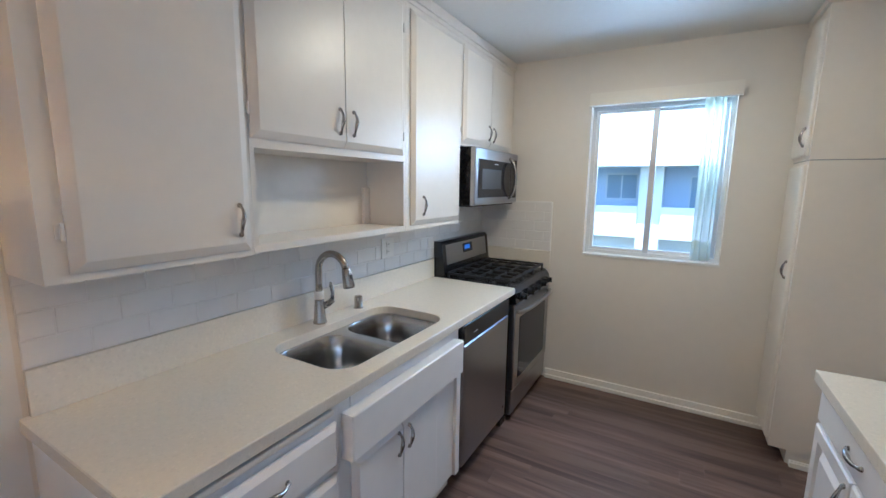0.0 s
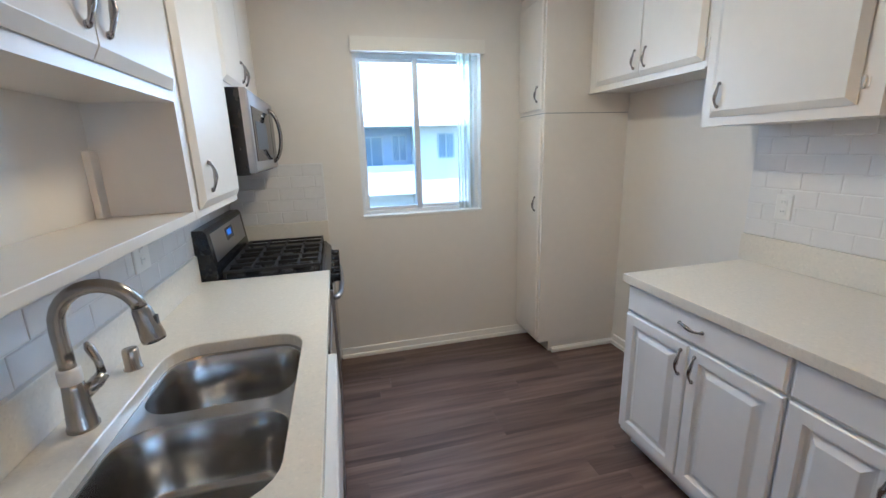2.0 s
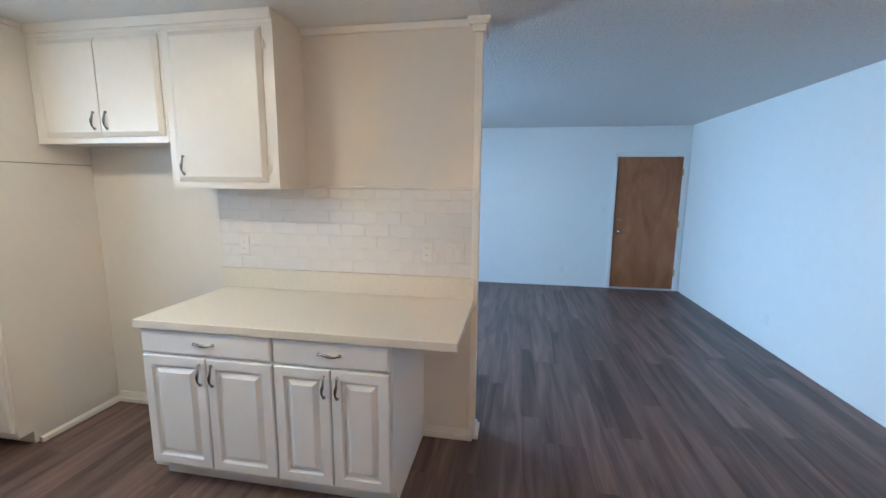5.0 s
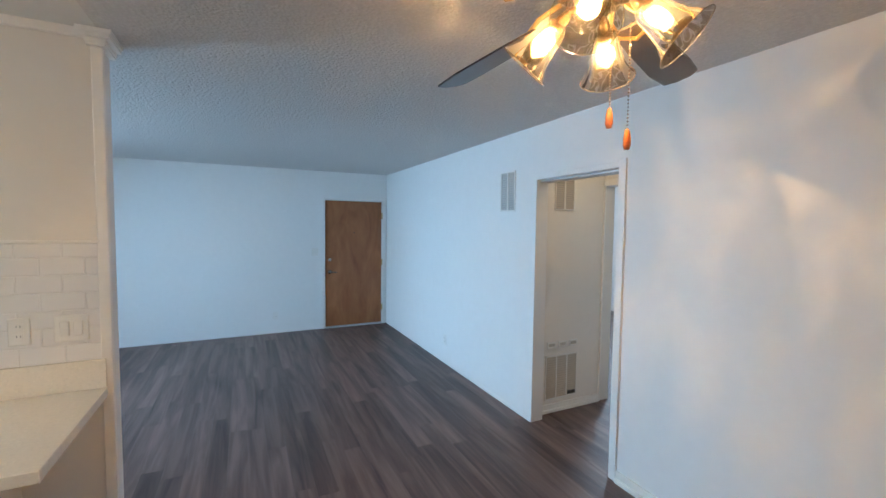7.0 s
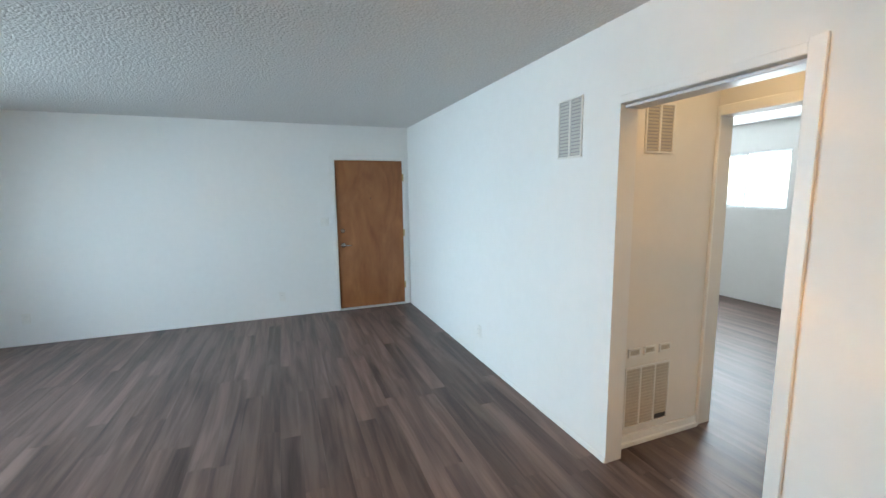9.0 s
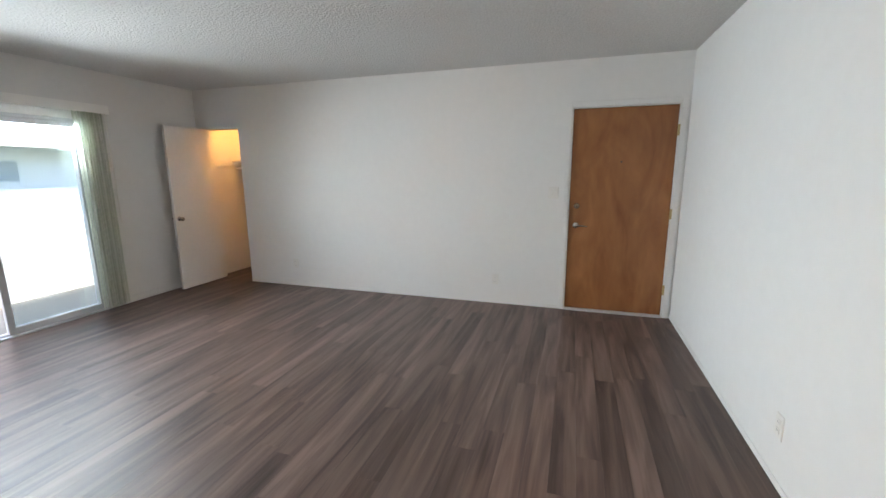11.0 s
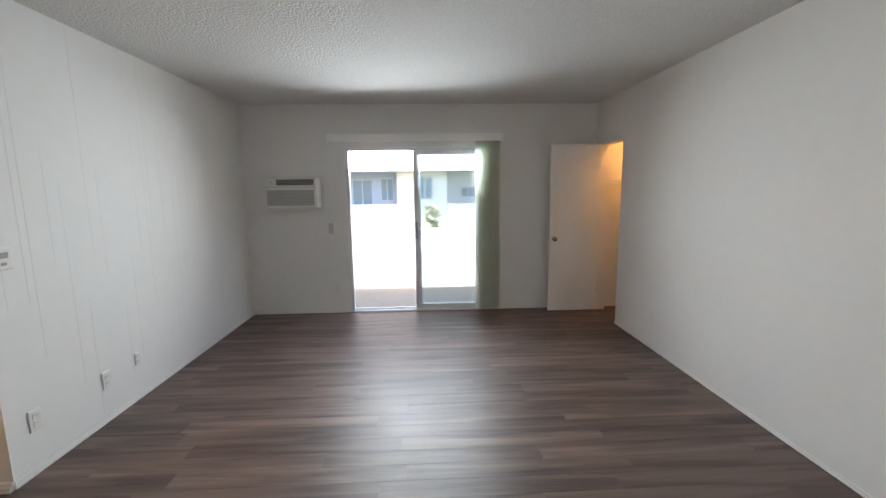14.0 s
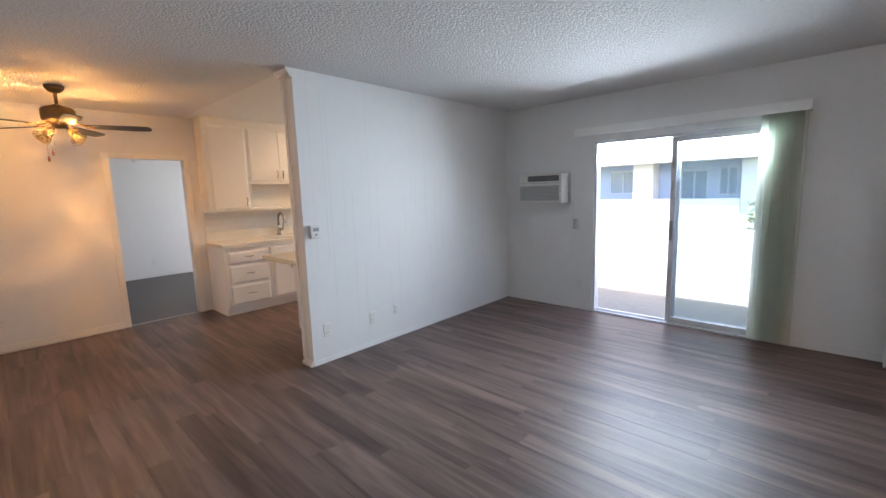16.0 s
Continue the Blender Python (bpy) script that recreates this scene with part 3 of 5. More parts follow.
HY = 16.4
house = thing("apartment_building", (0, HY + 3, -3.0), "two-storey white stucco apartment building with shade-tinted recesses across the court", "building")
EAVE = 2.30
for x0, x1, y0 in ((-20, -1.2, HY + 0.9), (-1.1995, -0.45, HY), (-0.4495, 2.4295, HY + 0.9), (2.43, 4.6, HY), (4.6005, 22, HY + 0.9)):
    part("wall", boxes((x0, y0, -3.0, x1, HY + 9, EAVE)), STUCCO, house)
# recess walls: the shade under the eaves is put into their colour
for x0, x1 in ((-20, -1.202), (-0.4475, 2.4275), (4.602, 22)):
    part("recess_wall", boxes((x0, HY + 0.86, -0.2, x1, HY + 0.896, EAVE - 0.001)), STUCCO_SHADE if x0 < 4 else STUCCO_PALE_SHADE, house, "balcony wall with blue-grey shade in its colour" if x0 < 4 else "balcony wall with pale grey shade in its colour")
for x0, x1 in ((-20, -1.202), (-0.4475, 2.4275), (4.602, 22)):
    part("balcony", boxes((x0, HY - 0.14, -0.22, x1, HY, 0.90), (x0, HY, -0.22, x1, HY + 0.85, -0.08), bevel=0.006), STUCCO, house)
bm = boxes((-20.5, HY - 0.75, EAVE, 22.5, HY + 9.5, EAVE + 0.16))
verts = [bm.verts.new(v) for v in ((-20.5, HY - 0.75, EAVE + 0.161), (22.5, HY - 0.75, EAVE + 0.161), (22.5, HY + 5.0, 4.3), (-20.5, HY + 5.0, 4.3), (-20.5, HY + 9.5, EAVE + 0.161), (22.5, HY + 9.5, EAVE + 0.161))]
for f in ((0, 1, 2, 3), (3, 2, 5, 4), (0, 3, 4), (1, 5, 2), (0, 4, 5, 1)):
    bm.faces.new([verts[k] for k in f])
part("roof", bm, ROOF, house)
part("fascia", boxes((-20.5, HY - 0.775, EAVE - 0.02, 22.5, HY - 0.751, EAVE + 0.17)), STUCCO, house)
part("roof_vent", boxes((-0.3, HY + 2.6, 3.2, 1.3, HY + 3.3, 3.75)), STUCCO, house)
for x0, x1, z0, z1, y in ((-9.2, -7.4, 1.1, 2.05, HY + 0.86), (-5.2, -3.6, 1.1, 2.05, HY + 0.86), (-2.45, -1.3, 1.1, 2.1, HY + 0.86), (0.35, 1.30, 0.2, 2.0, HY + 0.86), (1.62, 2.25, 1.0, 2.05, HY + 0.86), (3.30, 3.98, 1.08, 2.05, HY), (5.25, 5.95, 1.15, 1.62, HY + 0.86), (6.2, 7.4, 1.1, 1.9, HY + 0.86), (9.5, 11.0, 1.1, 1.9, HY + 0.86)):
    far_window(house, x0, x1, z0, z1, y)
for x0 in (-9, -5, -0.9, 2.8, 8):
    far_window(house, x0, x0 + 0.9, -2.0, -0.9, HY if x0 in (-0.9, 2.8) else HY + 0.9)
# a shrub in the court
bush = thing("bush", (3.78, 8.0, -3.0), "tall pale green leafy shrub in the court below", "shrub")
bm = bmesh.new()
rng = random.Random(4)
tube(bm, [(3.78, 8.0, -3.0), (3.80, 8.0, -1.2), (3.76, 8.02, 0.1)], [0.06, 0.045, 0.02], 7)
for k in range(7):
    a = rng.random() * 6.28
    tube(bm, [(3.78, 8.0, -1.2 + 0.22 * k), (3.78 + 0.5 * math.cos(a), 8.0 + 0.4 * math.sin(a), -0.7 + 0.24 * k)], [0.02, 0.006], 5)
part("trunk", bm, surface("bark", (0.15, 0.11, 0.08), 0.9, vary=0.2), bush)
bm = bmesh.new()
for k in range(900):
    a, h = rng.random() * 6.28, rng.random()
    r = 0.55 * rng.random() ** 0.5 * (1.0 - 0.75 * h) * (0.75 + 0.25 * math.sin(5 * a + 9 * h))
    c = Vector((3.78 + r * math.cos(a), 8.0 + 0.6 * r * math.sin(a), -0.9 + 2.0 * h))
    d = Vector((rng.uniform(-1, 1), rng.uniform(-1, 1), rng.uniform(-0.3, 1))).normalized() * rng.uniform(0.07, 0.16)
    s = d.cross(Vector((rng.uniform(-1, 1), rng.uniform(-1, 1), rng.uniform(-1, 1)))).normalized() * 0.03
    q = [bm.verts.new(p) for p in (c, c + d * 0.5 + s, c + d, c + d * 0.5 - s)]
    bm.faces.new(q)
part("crown", bm, LEAF, bush)

# ---- kitchen ----
SLAB = ((0.005, 0), (0.005, 0.002), (0, 0.0022), (0, 0.006), (0.003, 0.008), (0.026, 0.0205), (0.028, 0.021))
DRAWER = ((0.006, 0), (0.006, 0.004), (0, 0.0042), (0, 0.013), (0.018, 0.024))
RAISED = ((0.005, 0), (0.005, 0.003), (0, 0.0032), (0, 0.016), (0.005, 0.021), (0.048, 0.021), (0.053, 0.007), (0.060, 0.005), (0.066, 0.006), (0.088, 0.0205), (0.091, 0.021))


def pull(parent, at, along, out, length=0.092, material=CHROME):
    """A bow handle: an arched bar with thick feet."""
    at, along, out = Vector(at), Vector(along).normalized(), Vector(out)
    bm = bmesh.new()
    pts, rad = [], []
    for k in range(13):
        s = k / 12 * 2 - 1
        pts.append(at + along * (s * length / 2) + out * (0.004 + 0.015 * (1 - s * s) ** 0.8) + Vector(along).cross(Vector(out)) * (0.004 * math.sin(math.pi * s)))
        rad.append(0.0075 if abs(s) > 0.88 else 0.0042 + 0.0042 * (1 - abs(s)) ** 1.5)
    tube(bm, pts, rad, 8)
    for s in (-1, 1):
        _turn(bm, at + along * (s * length / 2), out, [(0.008, 0.0), (0.008, 0.003), (0.006, 0.007), (0.0, 0.008)], 10)
    return part("handle", bm, material, parent, "bow-shaped chrome handle", smooth=True)


def front(parent, name, at, facing, w, h, rings, material, handle=None, along=(0, 0, 1), length=0.092, square=""):
    """A door or drawer front; handle: (across, up) from its lower corner."""
    d = part(name, panel(bmesh.new(), at, facing, w, h, rings, square), material, parent)
    if handle:
        u, v, n = FACING[facing]
        pull(d, Vector(at) + u * handle[0] + v * handle[1] + n * rings[-1][1], along, n, length)
    return d


def hinge(parent, at, facing):
    u, v, n = FACING[facing]
    bm = bmesh.new()
    at = Vector(at)
    tube(bm, [at + n * 0.008 - v * 0.02, at + n * 0.008 + v * 0.02], 0.0045, 8)
    for s in (-1, 1):
        lo = at + u * min(0, s * 0.012) - v * 0.016
        hi = at + u * max(0, s * 0.012) + v * 0.016 + n * 0.003
        box(bm, *lo, *hi)
    return part("hinge", bm, TRIM, parent, "small hinge painted over in cream")


UX = -1.045  # face of the west upper cabinets
UTOP = 2.40
upper_a = thing("upper_cabinet", (XW, 0.409, 1.300), "cream painted single-door wall cabinet over the sink counter", "cabinet", "west wall cabinets")
part("body", boxes((XW, 0.409, 1.300, UX, 0.936, UTOP)), CABINET, upper_a)
d = front(upper_a, "door", (UX, 0.455, 1.320), "+x", 0.467, 1.060, SLAB, CABINET, (0.422, 0.10))
hinge(upper_a, (UX, 0.449, 1.42), "+x")
hinge(upper_a, (UX, 0.449, 2.28), "+x")

upper_b = thing("upper_cabinet", (XW, 0.937, 1.305), "cream painted two-door wall cabinet with an open cubby below", "cabinet", "west wall cabinets")
part("body", boxes((XW, 0.937, 1.650, UX, 1.805, UTOP)), CABINET, upper_b)
part("shelf", boxes((XW, 0.937, 1.303, UX, 1.805, 1.330), bevel=0.002), CABINET, upper_b)
part("side_panel", boxes((XW + 0.003, 0.937, 1.3305, UX, 0.955, 1.6495)), CABINET, upper_b)
part("side_panel", boxes((XW + 0.003, 1.787, 1.3305, UX, 1.805, 1.6495)), CABINET, upper_b)
part("back_panel", boxes((XW + 0.003, 0.9555, 1.3305, XW + 0.014, 1.7865, 1.6495)), CABINET, upper_b)
part("cleat", boxes((XW + 0.0145, 1.741, 1.331, XW + 0.034, 1.7860, 1.52), bevel=0.003), CABINET, upper_b)
front(upper_b, "door", (UX, 0.940, 1.680), "+x", 0.422, 0.70, SLAB, CABINET, (0.388, 0.10), square="r")
front(upper_b, "door", (UX, 1.364, 1.680), "+x", 0.412, 0.70, SLAB, CABINET, (0.042, 0.10), square="l")
hinge(upper_b, (UX, 0.934, 1.77), "+x")
hinge(upper_b, (UX, 1.782, 1.77), "+x")
hinge(upper_b, (UX, 1.782, 2.27), "+x")

upper_c = thing("upper_cabinet", (XW, 1.806, 1.305), "tall narrow cream painted single-door wall cabinet", "cabinet", "west wall cabinets")
part("body", boxes((XW, 1.806, 1.303, UX, 2.386, UTOP)), CABINET, upper_c)
front(upper_c, "door", (UX, 1.842, 1.328), "+x", 0.532, 1.050, SLAB, CABINET, (0.098, 0.10))

upper_d = thing("upper_cabinet", (XW, 2.387, 1.79), "short cream painted two-door wall cabinet above the microwave", "cabinet", "west wall cabinets")
part("body", boxes((XW, 2.387, 1.785, UX, YN - 0.002, UTOP)), CABINET, upper_d)
front(upper_d, "door", (UX, 2.405, 1.805), "+x", 0.402, 0.575, SLAB, CABINET, (0.368, 0.09), length=0.09, square="r")
front(upper_d, "door", (UX, 2.811, 1.805), "+x", 0.402, 0.575, SLAB, CABINET, (0.04, 0.085), length=0.09, square="l")
hinge(upper_d, (UX, 2.399, 1.88), "+x")
hinge(upper_d, (UX, 2.399, 2.30), "+x")
trim("trim", [(XW, 0.409, UTOP + 0.0005, UX + 0.004, YN - 0.002, TOP - 0.0005), (UX + 0.0045, 0.409, UTOP + 0.02, UX + 0.018, YN - 0.002, TOP - 0.001)], CABINET)

# worktop with its sink cut-out
CX0, CX1, CY0, CY1, CZ0, CZ1 = -1.2945, -0.685, 0.392, 2.478, 0.872, 0.91
SCX, SCY = -0.961, 1.394


def loops(bm, outline, z):
    return [bm.verts.new((x, y, z)) for x, y in outline]


def edges_of(bm, ring):
    return [bm.edges.new((ring[k], ring[(k + 1) % len(ring)])) for k in range(len(ring))]


def skirt(bm, a, b):
    for k in range(len(a)):
        bm.faces.new((a[k], a[(k + 1) % len(a)], b[(k + 1) % len(b)], b[k]))


bm = bmesh.new()
e = 0.003
out_top = [(CX0, CY0 + e), (CX1 - e, CY0 + e), (CX1 - e, CY1), (CX0, CY1)]
out_mid = [(CX0, CY0), (CX1, CY0), (CX1, CY1), (CX0, CY1)]
hole = [(SCX + x, SCY + y) for x, y in rounded(0.396, 0.716, 0.095)]
hole_top = [(SCX + x, SCY + y) for x, y in rounded(0.401, 0.721, 0.097)]
a, b, c = loops(bm, out_top, CZ1), loops(bm, out_mid, CZ1 - e), loops(bm, out_mid, CZ0)
h0, h1, h2 = loops(bm, hole_top, CZ1), loops(bm, hole, CZ1 - 0.003), loops(bm, hole, CZ0)
bmesh.ops.triangle_fill(bm, use_beauty=True, edges=edges_of(bm, a) + edges_of(bm, h0))
skirt(bm, a, b), skirt(bm, b, c), skirt(bm, h0, h1), skirt(bm, h1, h2)
solid("worktop", bm, QUARTZ, "speckled cream quartz worktop with an undermount sink cut-out", "worktop")
solid("backsplash_strip", boxes((CX0, CY0 + 0.02, CZ1 + 0.0005, CX0 + 0.02, CY1, 1.040), bevel=0.002), QUARTZ, "low cream quartz upstand along the wall behind the worktop", "upstand")
solid("backsplash_strip", boxes((XW + 0.001, YN - 0.02, 0.90, -0.69, YN, 1.040), bevel=0.002), QUARTZ, "low cream quartz upstand on the wall beside the range", "upstand")

sink = thing("kitchen_sink", (SCX, SCY, 0.68), "double-bowl brushed stainless undermount sink set in the worktop", "sink")
B1, B2 = (SCX, 1.216, 0.378, 0.336, 0.088), (SCX, 1.584, 0.378, 0.312, 0.088)
bm = bmesh.new()
rim = loops(bm, [(SCX + x, SCY + y) for x, y in rounded(0.424, 0.745, 0.10)], 0.8715)
tops = [loops(bm, [(cx + x, cy + y) for x, y in rounded(w, h, r)], 0.8715) for cx, cy, w, h, r in (B1, B2)]
bmesh.ops.triangle_fill(bm, use_beauty=True, edges=edges_of(bm, rim) + edges_of(bm, tops[0]) + edges_of(bm, tops[1]))
part("rim", bm, SINK_STEEL, sink)
for cx, cy, w, h, r in (B1, B2):
    bm = bmesh.new()
    last = None
    for z, i in ((0.8712, 0), (0.866, 0.003), (0.74, 0.010), (0.705, 0.014), (0.692, 0.022), (0.686, 0.036), (0.683, 0.07)):
        ring = loops(bm, [(cx + x, cy + y) for x, y in rounded(w - 2 * i, h - 2 * i, max(0.02, r - i * 0.6))], z)
        if last:
            skirt(bm, last, ring)
        last = ring
    bm.faces.new(last)
    bowl = part("bowl", bm, SINK_STEEL, sink, smooth=True)
    bm = bmesh.new()
    _turn(bm, Vector((cx - 0.03, cy, 0.6835)), Z, [(0.056, 0), (0.056, 0.003), (0.046, 0.004), (0.040, 0.0015), (0.0, 0.001)], 20)
    part("drain", bm, CHROME, bowl, "round steel strainer", smooth=True)

faucet = thing("kitchen_faucet", (-1.213, 1.368, 0.91), "brushed nickel gooseneck pull-down faucet behind the sink", "faucet")
FX_, FY_ = -1.213, 1.368
bm = bmesh.new()
_turn(bm, Vector((FX_, FY_, 0.91)), Z, [(0.0, 0), (0.031, 0.0), (0.031, 0.006), (0.028, 0.012), (0.021, 0.10), (0.0195, 0.115), (0.0, 0.116)], 20)
part("base", bm, NICKEL, faucet, smooth=True)
bm = bmesh.new()
_turn(bm, Vector((FX_, FY_, 1.022)), Z, [(0.0, 0), (0.021, 0.0), (0.0215, 0.004), (0.0215, 0.032), (0.017, 0.036), (0, 0.036)], 20)
part("collar", bm, PLASTIC, faucet, "pale band wrapped round the neck", smooth=True)
bm = bmesh.new()
pts = [(FX_, FY_, 1.05), (FX_, FY_, 1.10), (FX_, FY_, 1.145)]
for k in range(1, 13):
    a = math.pi * (1 - k / 12 * 0.93)
    pts.append((FX_ + 0.078 + 0.078 * math.cos(a), FY_ + 0.012 * k / 12, 1.155 + 0.080 * math.sin(a)))
tube(bm, pts, 0.0155, 14)
part("neck", bm, NICKEL, faucet, smooth=True)
tip = Vector(pts[-1])
bm = bmesh.new()
_turn(bm, tip, Vector((0.16, 0.05, -1)), [(0, -0.004), (0.0165, -0.003), (0.0165, 0.0), (0.019, 0.004), (0.021, 0.03), (0.025, 0.072), (0.024, 0.080), (0.0, 0.081)], 18)
head = part("spray_head", bm, NICKEL, faucet, smooth=True)
bm = bmesh.new()
box(bm, tip.x + 0.018, tip.y - 0.004, tip.z - 0.05, tip.x + 0.029, tip.y + 0.010, tip.z - 0.02, bevel=0.002)
part("button", bm, DARK_PLASTIC, head, "dark spray toggle")
bm = bmesh.new()
tube(bm, [(FX_ + 0.01, FY_ + 0.014, 0.985), (FX_ + 0.026, FY_ + 0.034, 0.998), (FX_ + 0.036, FY_ + 0.048, 1.012)], [0.016, 0.0155, 0.0135], 12)
tube(bm, [(FX_ + 0.034, FY_ + 0.046, 1.012), (FX_ + 0.028, FY_ + 0.055, 1.04), (FX_ + 0.014, FY_ + 0.060, 1.075), (FX_ + 0.008, FY_ + 0.062, 1.088)], [0.009, 0.008, 0.010, 0.004], 10)
part("lever", bm, NICKEL, faucet, smooth=True)
gap = thing("air_gap_cap", (-1.222, 1.638, 0.91), "small brushed nickel air gap cap beside the faucet", "air gap")
bm = bmesh.new()
_turn(bm, Vector((-1.222, 1.638, 0.91)), Z, [(0.024, 0), (0.024, 0.004), (0.0205, 0.006), (0.0205, 0.056), (0.018, 0.062), (0, 0.063)], 18)
part("cap", bm, NICKEL, gap, smooth=True)

# west base cabinets
BX = -0.712
base_a = thing("base_cabinet", (CX0, 0.41, 0), "white painted base cabinet with three drawers and a pull-out board", "cabinet", "west base cabinets")
part("body", boxes((CX0, 0.41, 0.10, BX, 0.962, CZ0 - 0.0005)), CABINET_WHITE, base_a)
part("plinth", boxes((CX0, 0.41, 0.001, BX - 0.06, 0.962, 0.0995)), CABINET_WHITE, base_a)
part("shoe", boxes((BX - 0.0595, 0.41, 0.001, BX - 0.045, 0.962, 0.02), (CX0, 0.396, 0.001, BX - 0.045, 0.4095, 0.02), bevel=0.004), TRIM, base_a)
part("pull_out_board", boxes((BX - 0.01, 0.50, 0.838, BX + 0.022, 0.925, 0.858), bevel=0.005), CABINET, base_a, "cream pull-out cutting board")
for z, h in ((0.655, 0.150), (0.405, 0.225), (0.135, 0.245)):
    front(base_a, "drawer", (BX, 0.452, z), "+x", 0.49, h, DRAWER, CABINET_WHITE, (0.245, h * 0.52), along=(0, 1, 0))
base_b = thing("base_cabinet", (CX0, 0.963, 0), "white sink base cabinet with a thick false front and two doors", "cabinet", "west base cabinets")
part("body", boxes((CX0, 0.963, 0.10, BX, 1.015, CZ0 - 0.0005), (CX0, 1.02, 0.10, BX, 1.775, 0.66), (BX - 0.02, 1.02, 0.66, BX, 1.775, CZ0 - 0.0005), (CX0, 1.755, 0.66, BX - 0.02, 1.775, CZ0 - 0.0005)), CABINET_WHITE, base_b)
part("plinth", boxes((CX0, 0.963, 0.001, BX - 0.06, 1.775, 0.0995)), CABINET_WHITE, base_b)
part("shoe", boxes((BX - 0.0595, 0.963, 0.001, BX - 0.045, 1.775, 0.02), bevel=0.004), TRIM, base_b)
part("false_front", panel(bmesh.new(), (BX, 0.975, 0.655), "+x", 0.765, 0.160, ((0, 0), (0, 0.045), (0.004, 0.049))), CABINET_WHITE, base_b)
front(base_b, "door", (BX, 1.010, 0.135), "+x", 0.278, 0.495, SLAB, CABINET_WHITE, (0.247, 0.415), square="r")
front(base_b, "door", (BX, 1.291, 0.135), "+x", 0.278, 0.495, SLAB, CABINET_WHITE, (0.034, 0.415), square="l")
part("filler", boxes((BX + 0.0005, 1.735, 0.10, BX + 0.018, 1.775, 0.655), bevel=0.002), CABINET_WHITE, base_b)

dish = thing("dishwasher", (-1.0, 2.08, 0), "stainless dishwasher with a black control strip under the worktop", "dishwasher")
part("body", boxes((CX0 + 0.02, 1.79, 0.09, -0.73, 2.39, 0.868)), BLACK, dish)
part("toe_panel", boxes((CX0 + 0.02, 1.80, 0.002, -0.80, 2.38, 0.0895)), BLACK, dish)
bm = bmesh.new()
panel(bm, (-0.73, 1.792, 0.105), "+x", 0.596, 0.655, ((0, 0), (0, 0.034), (0.006, 0.042), (0.03, 0.044)))
dd = part("door", bm, STEEL, dish)
part("badge", boxes((-0.686, 2.335, 0.175, -0.6845, 2.35, 0.188)), CHROME, dd, "small round maker's badge")
bm = bmesh.new()
panel(bm, (-0.73, 1.792, 0.762), "+x", 0.596, 0.104, ((0, 0), (0, 0.036), (0.005, 0.042)))
cp = part("control_panel", bm, BLACK, dish, "glossy black control strip")
part("marking", boxes((-0.6879, 1.90, 0.80, -0.6872, 1.945, 0.804)), GREY_PLASTIC, cp)
part("end_panel", boxes((CX0 + 0.02, 2.395, 0.001, -0.72, 2.476, 0.8715)), BLACK, dish, "dark filler beside the range")

# gas range
RY0, RY1, RF = 2.487, 3.243, -0.70
rng_ = thing("gas_range", (-1.0, 2.86, 0), "stainless and black gas range with cast iron grates", "range")
part("body", boxes((-1.285, RY0, 0.03, RF - 0.02, RY1, 0.895), bevel=0.003), BLACK, rng_)
for y in (RY0 + 0.05, RY1 - 0.05):
    for x in (-1.24, RF - 0.08):
        bm = bmesh.new()
        _turn(bm, Vector((x, y, 0.0005)), Z, [(0.0, 0), (0.02, 0), (0.02, 0.012), (0.012, 0.016), (0.012, 0.0295)], 10)
        part("foot", bm, DARK_PLASTIC, rng_)
bm = bmesh.new()
panel(bm, (RF - 0.02, RY0 + 0.003, 0.045), "+x", 0.75, 0.165, ((0, 0), (0, 0.026), (0.006, 0.032), (0.03, 0.033)))
dr = part("drawer", bm, STEEL, rng_)
part("grip", boxes((RF + 0.0135, RY0 + 0.27, 0.150, RF + 0.017, RY1 - 0.27, 0.168), bevel=0.0015), STEEL, dr)
bm = bmesh.new()
panel(bm, (RF - 0.02, RY0 + 0.003, 0.218), "+x", 0.75, 0.575, ((0, 0), (0, 0.032), (0.006, 0.040)))
od = part("oven_door", bm, STEEL, rng_)
part("oven_window", panel(bmesh.new(), (RF + 0.0195, RY0 + 0.09, 0.275), "+x", 0.576, 0.42, ((0, 0), (0, 0.002), (0.01, 0.003))), DARK_GLASS, od, "dark reflective oven glass")
bm = bmesh.new()
pts = []
for k in range(11):
    s = k / 10 * 2 - 1
    pts.append((RF + 0.04 + 0.028 * (1 - s * s) ** 0.5, (RY0 + RY1) / 2 + s * 0.345, 0.745))
tube(bm, pts, 0.014, 10)
tube(bm, [(RF + 0.018, RY0 + 0.035, 0.745), (RF + 0.044, RY0 + 0.035, 0.745)], 0.014, 8)
tube(bm, [(RF + 0.018, RY1 - 0.035, 0.745), (RF + 0.044, RY1 - 0.035, 0.745)], 0.014, 8)
part("oven_handle", bm, STEEL, od, "curved stainless bar handle", smooth=True)
bm = bmesh.new()
prof = [(RF - 0.06, 0.897), (RF - 0.012, 0.897), (RF + 0.016, 0.868), (RF + 0.022, 0.80), (RF - 0.0195, 0.797), (RF - 0.06, 0.797)]
r0 = [bm.verts.new((x, RY0 + 0.003, z)) for x, z in prof]
r1 = [bm.verts.new((x, RY1 - 0.003, z)) for x, z in prof]
skirt(bm, r0, r1), bm.faces.new(r0), bm.faces.new(r1)
kp = part("knob_panel", bm, BLACK, rng_)
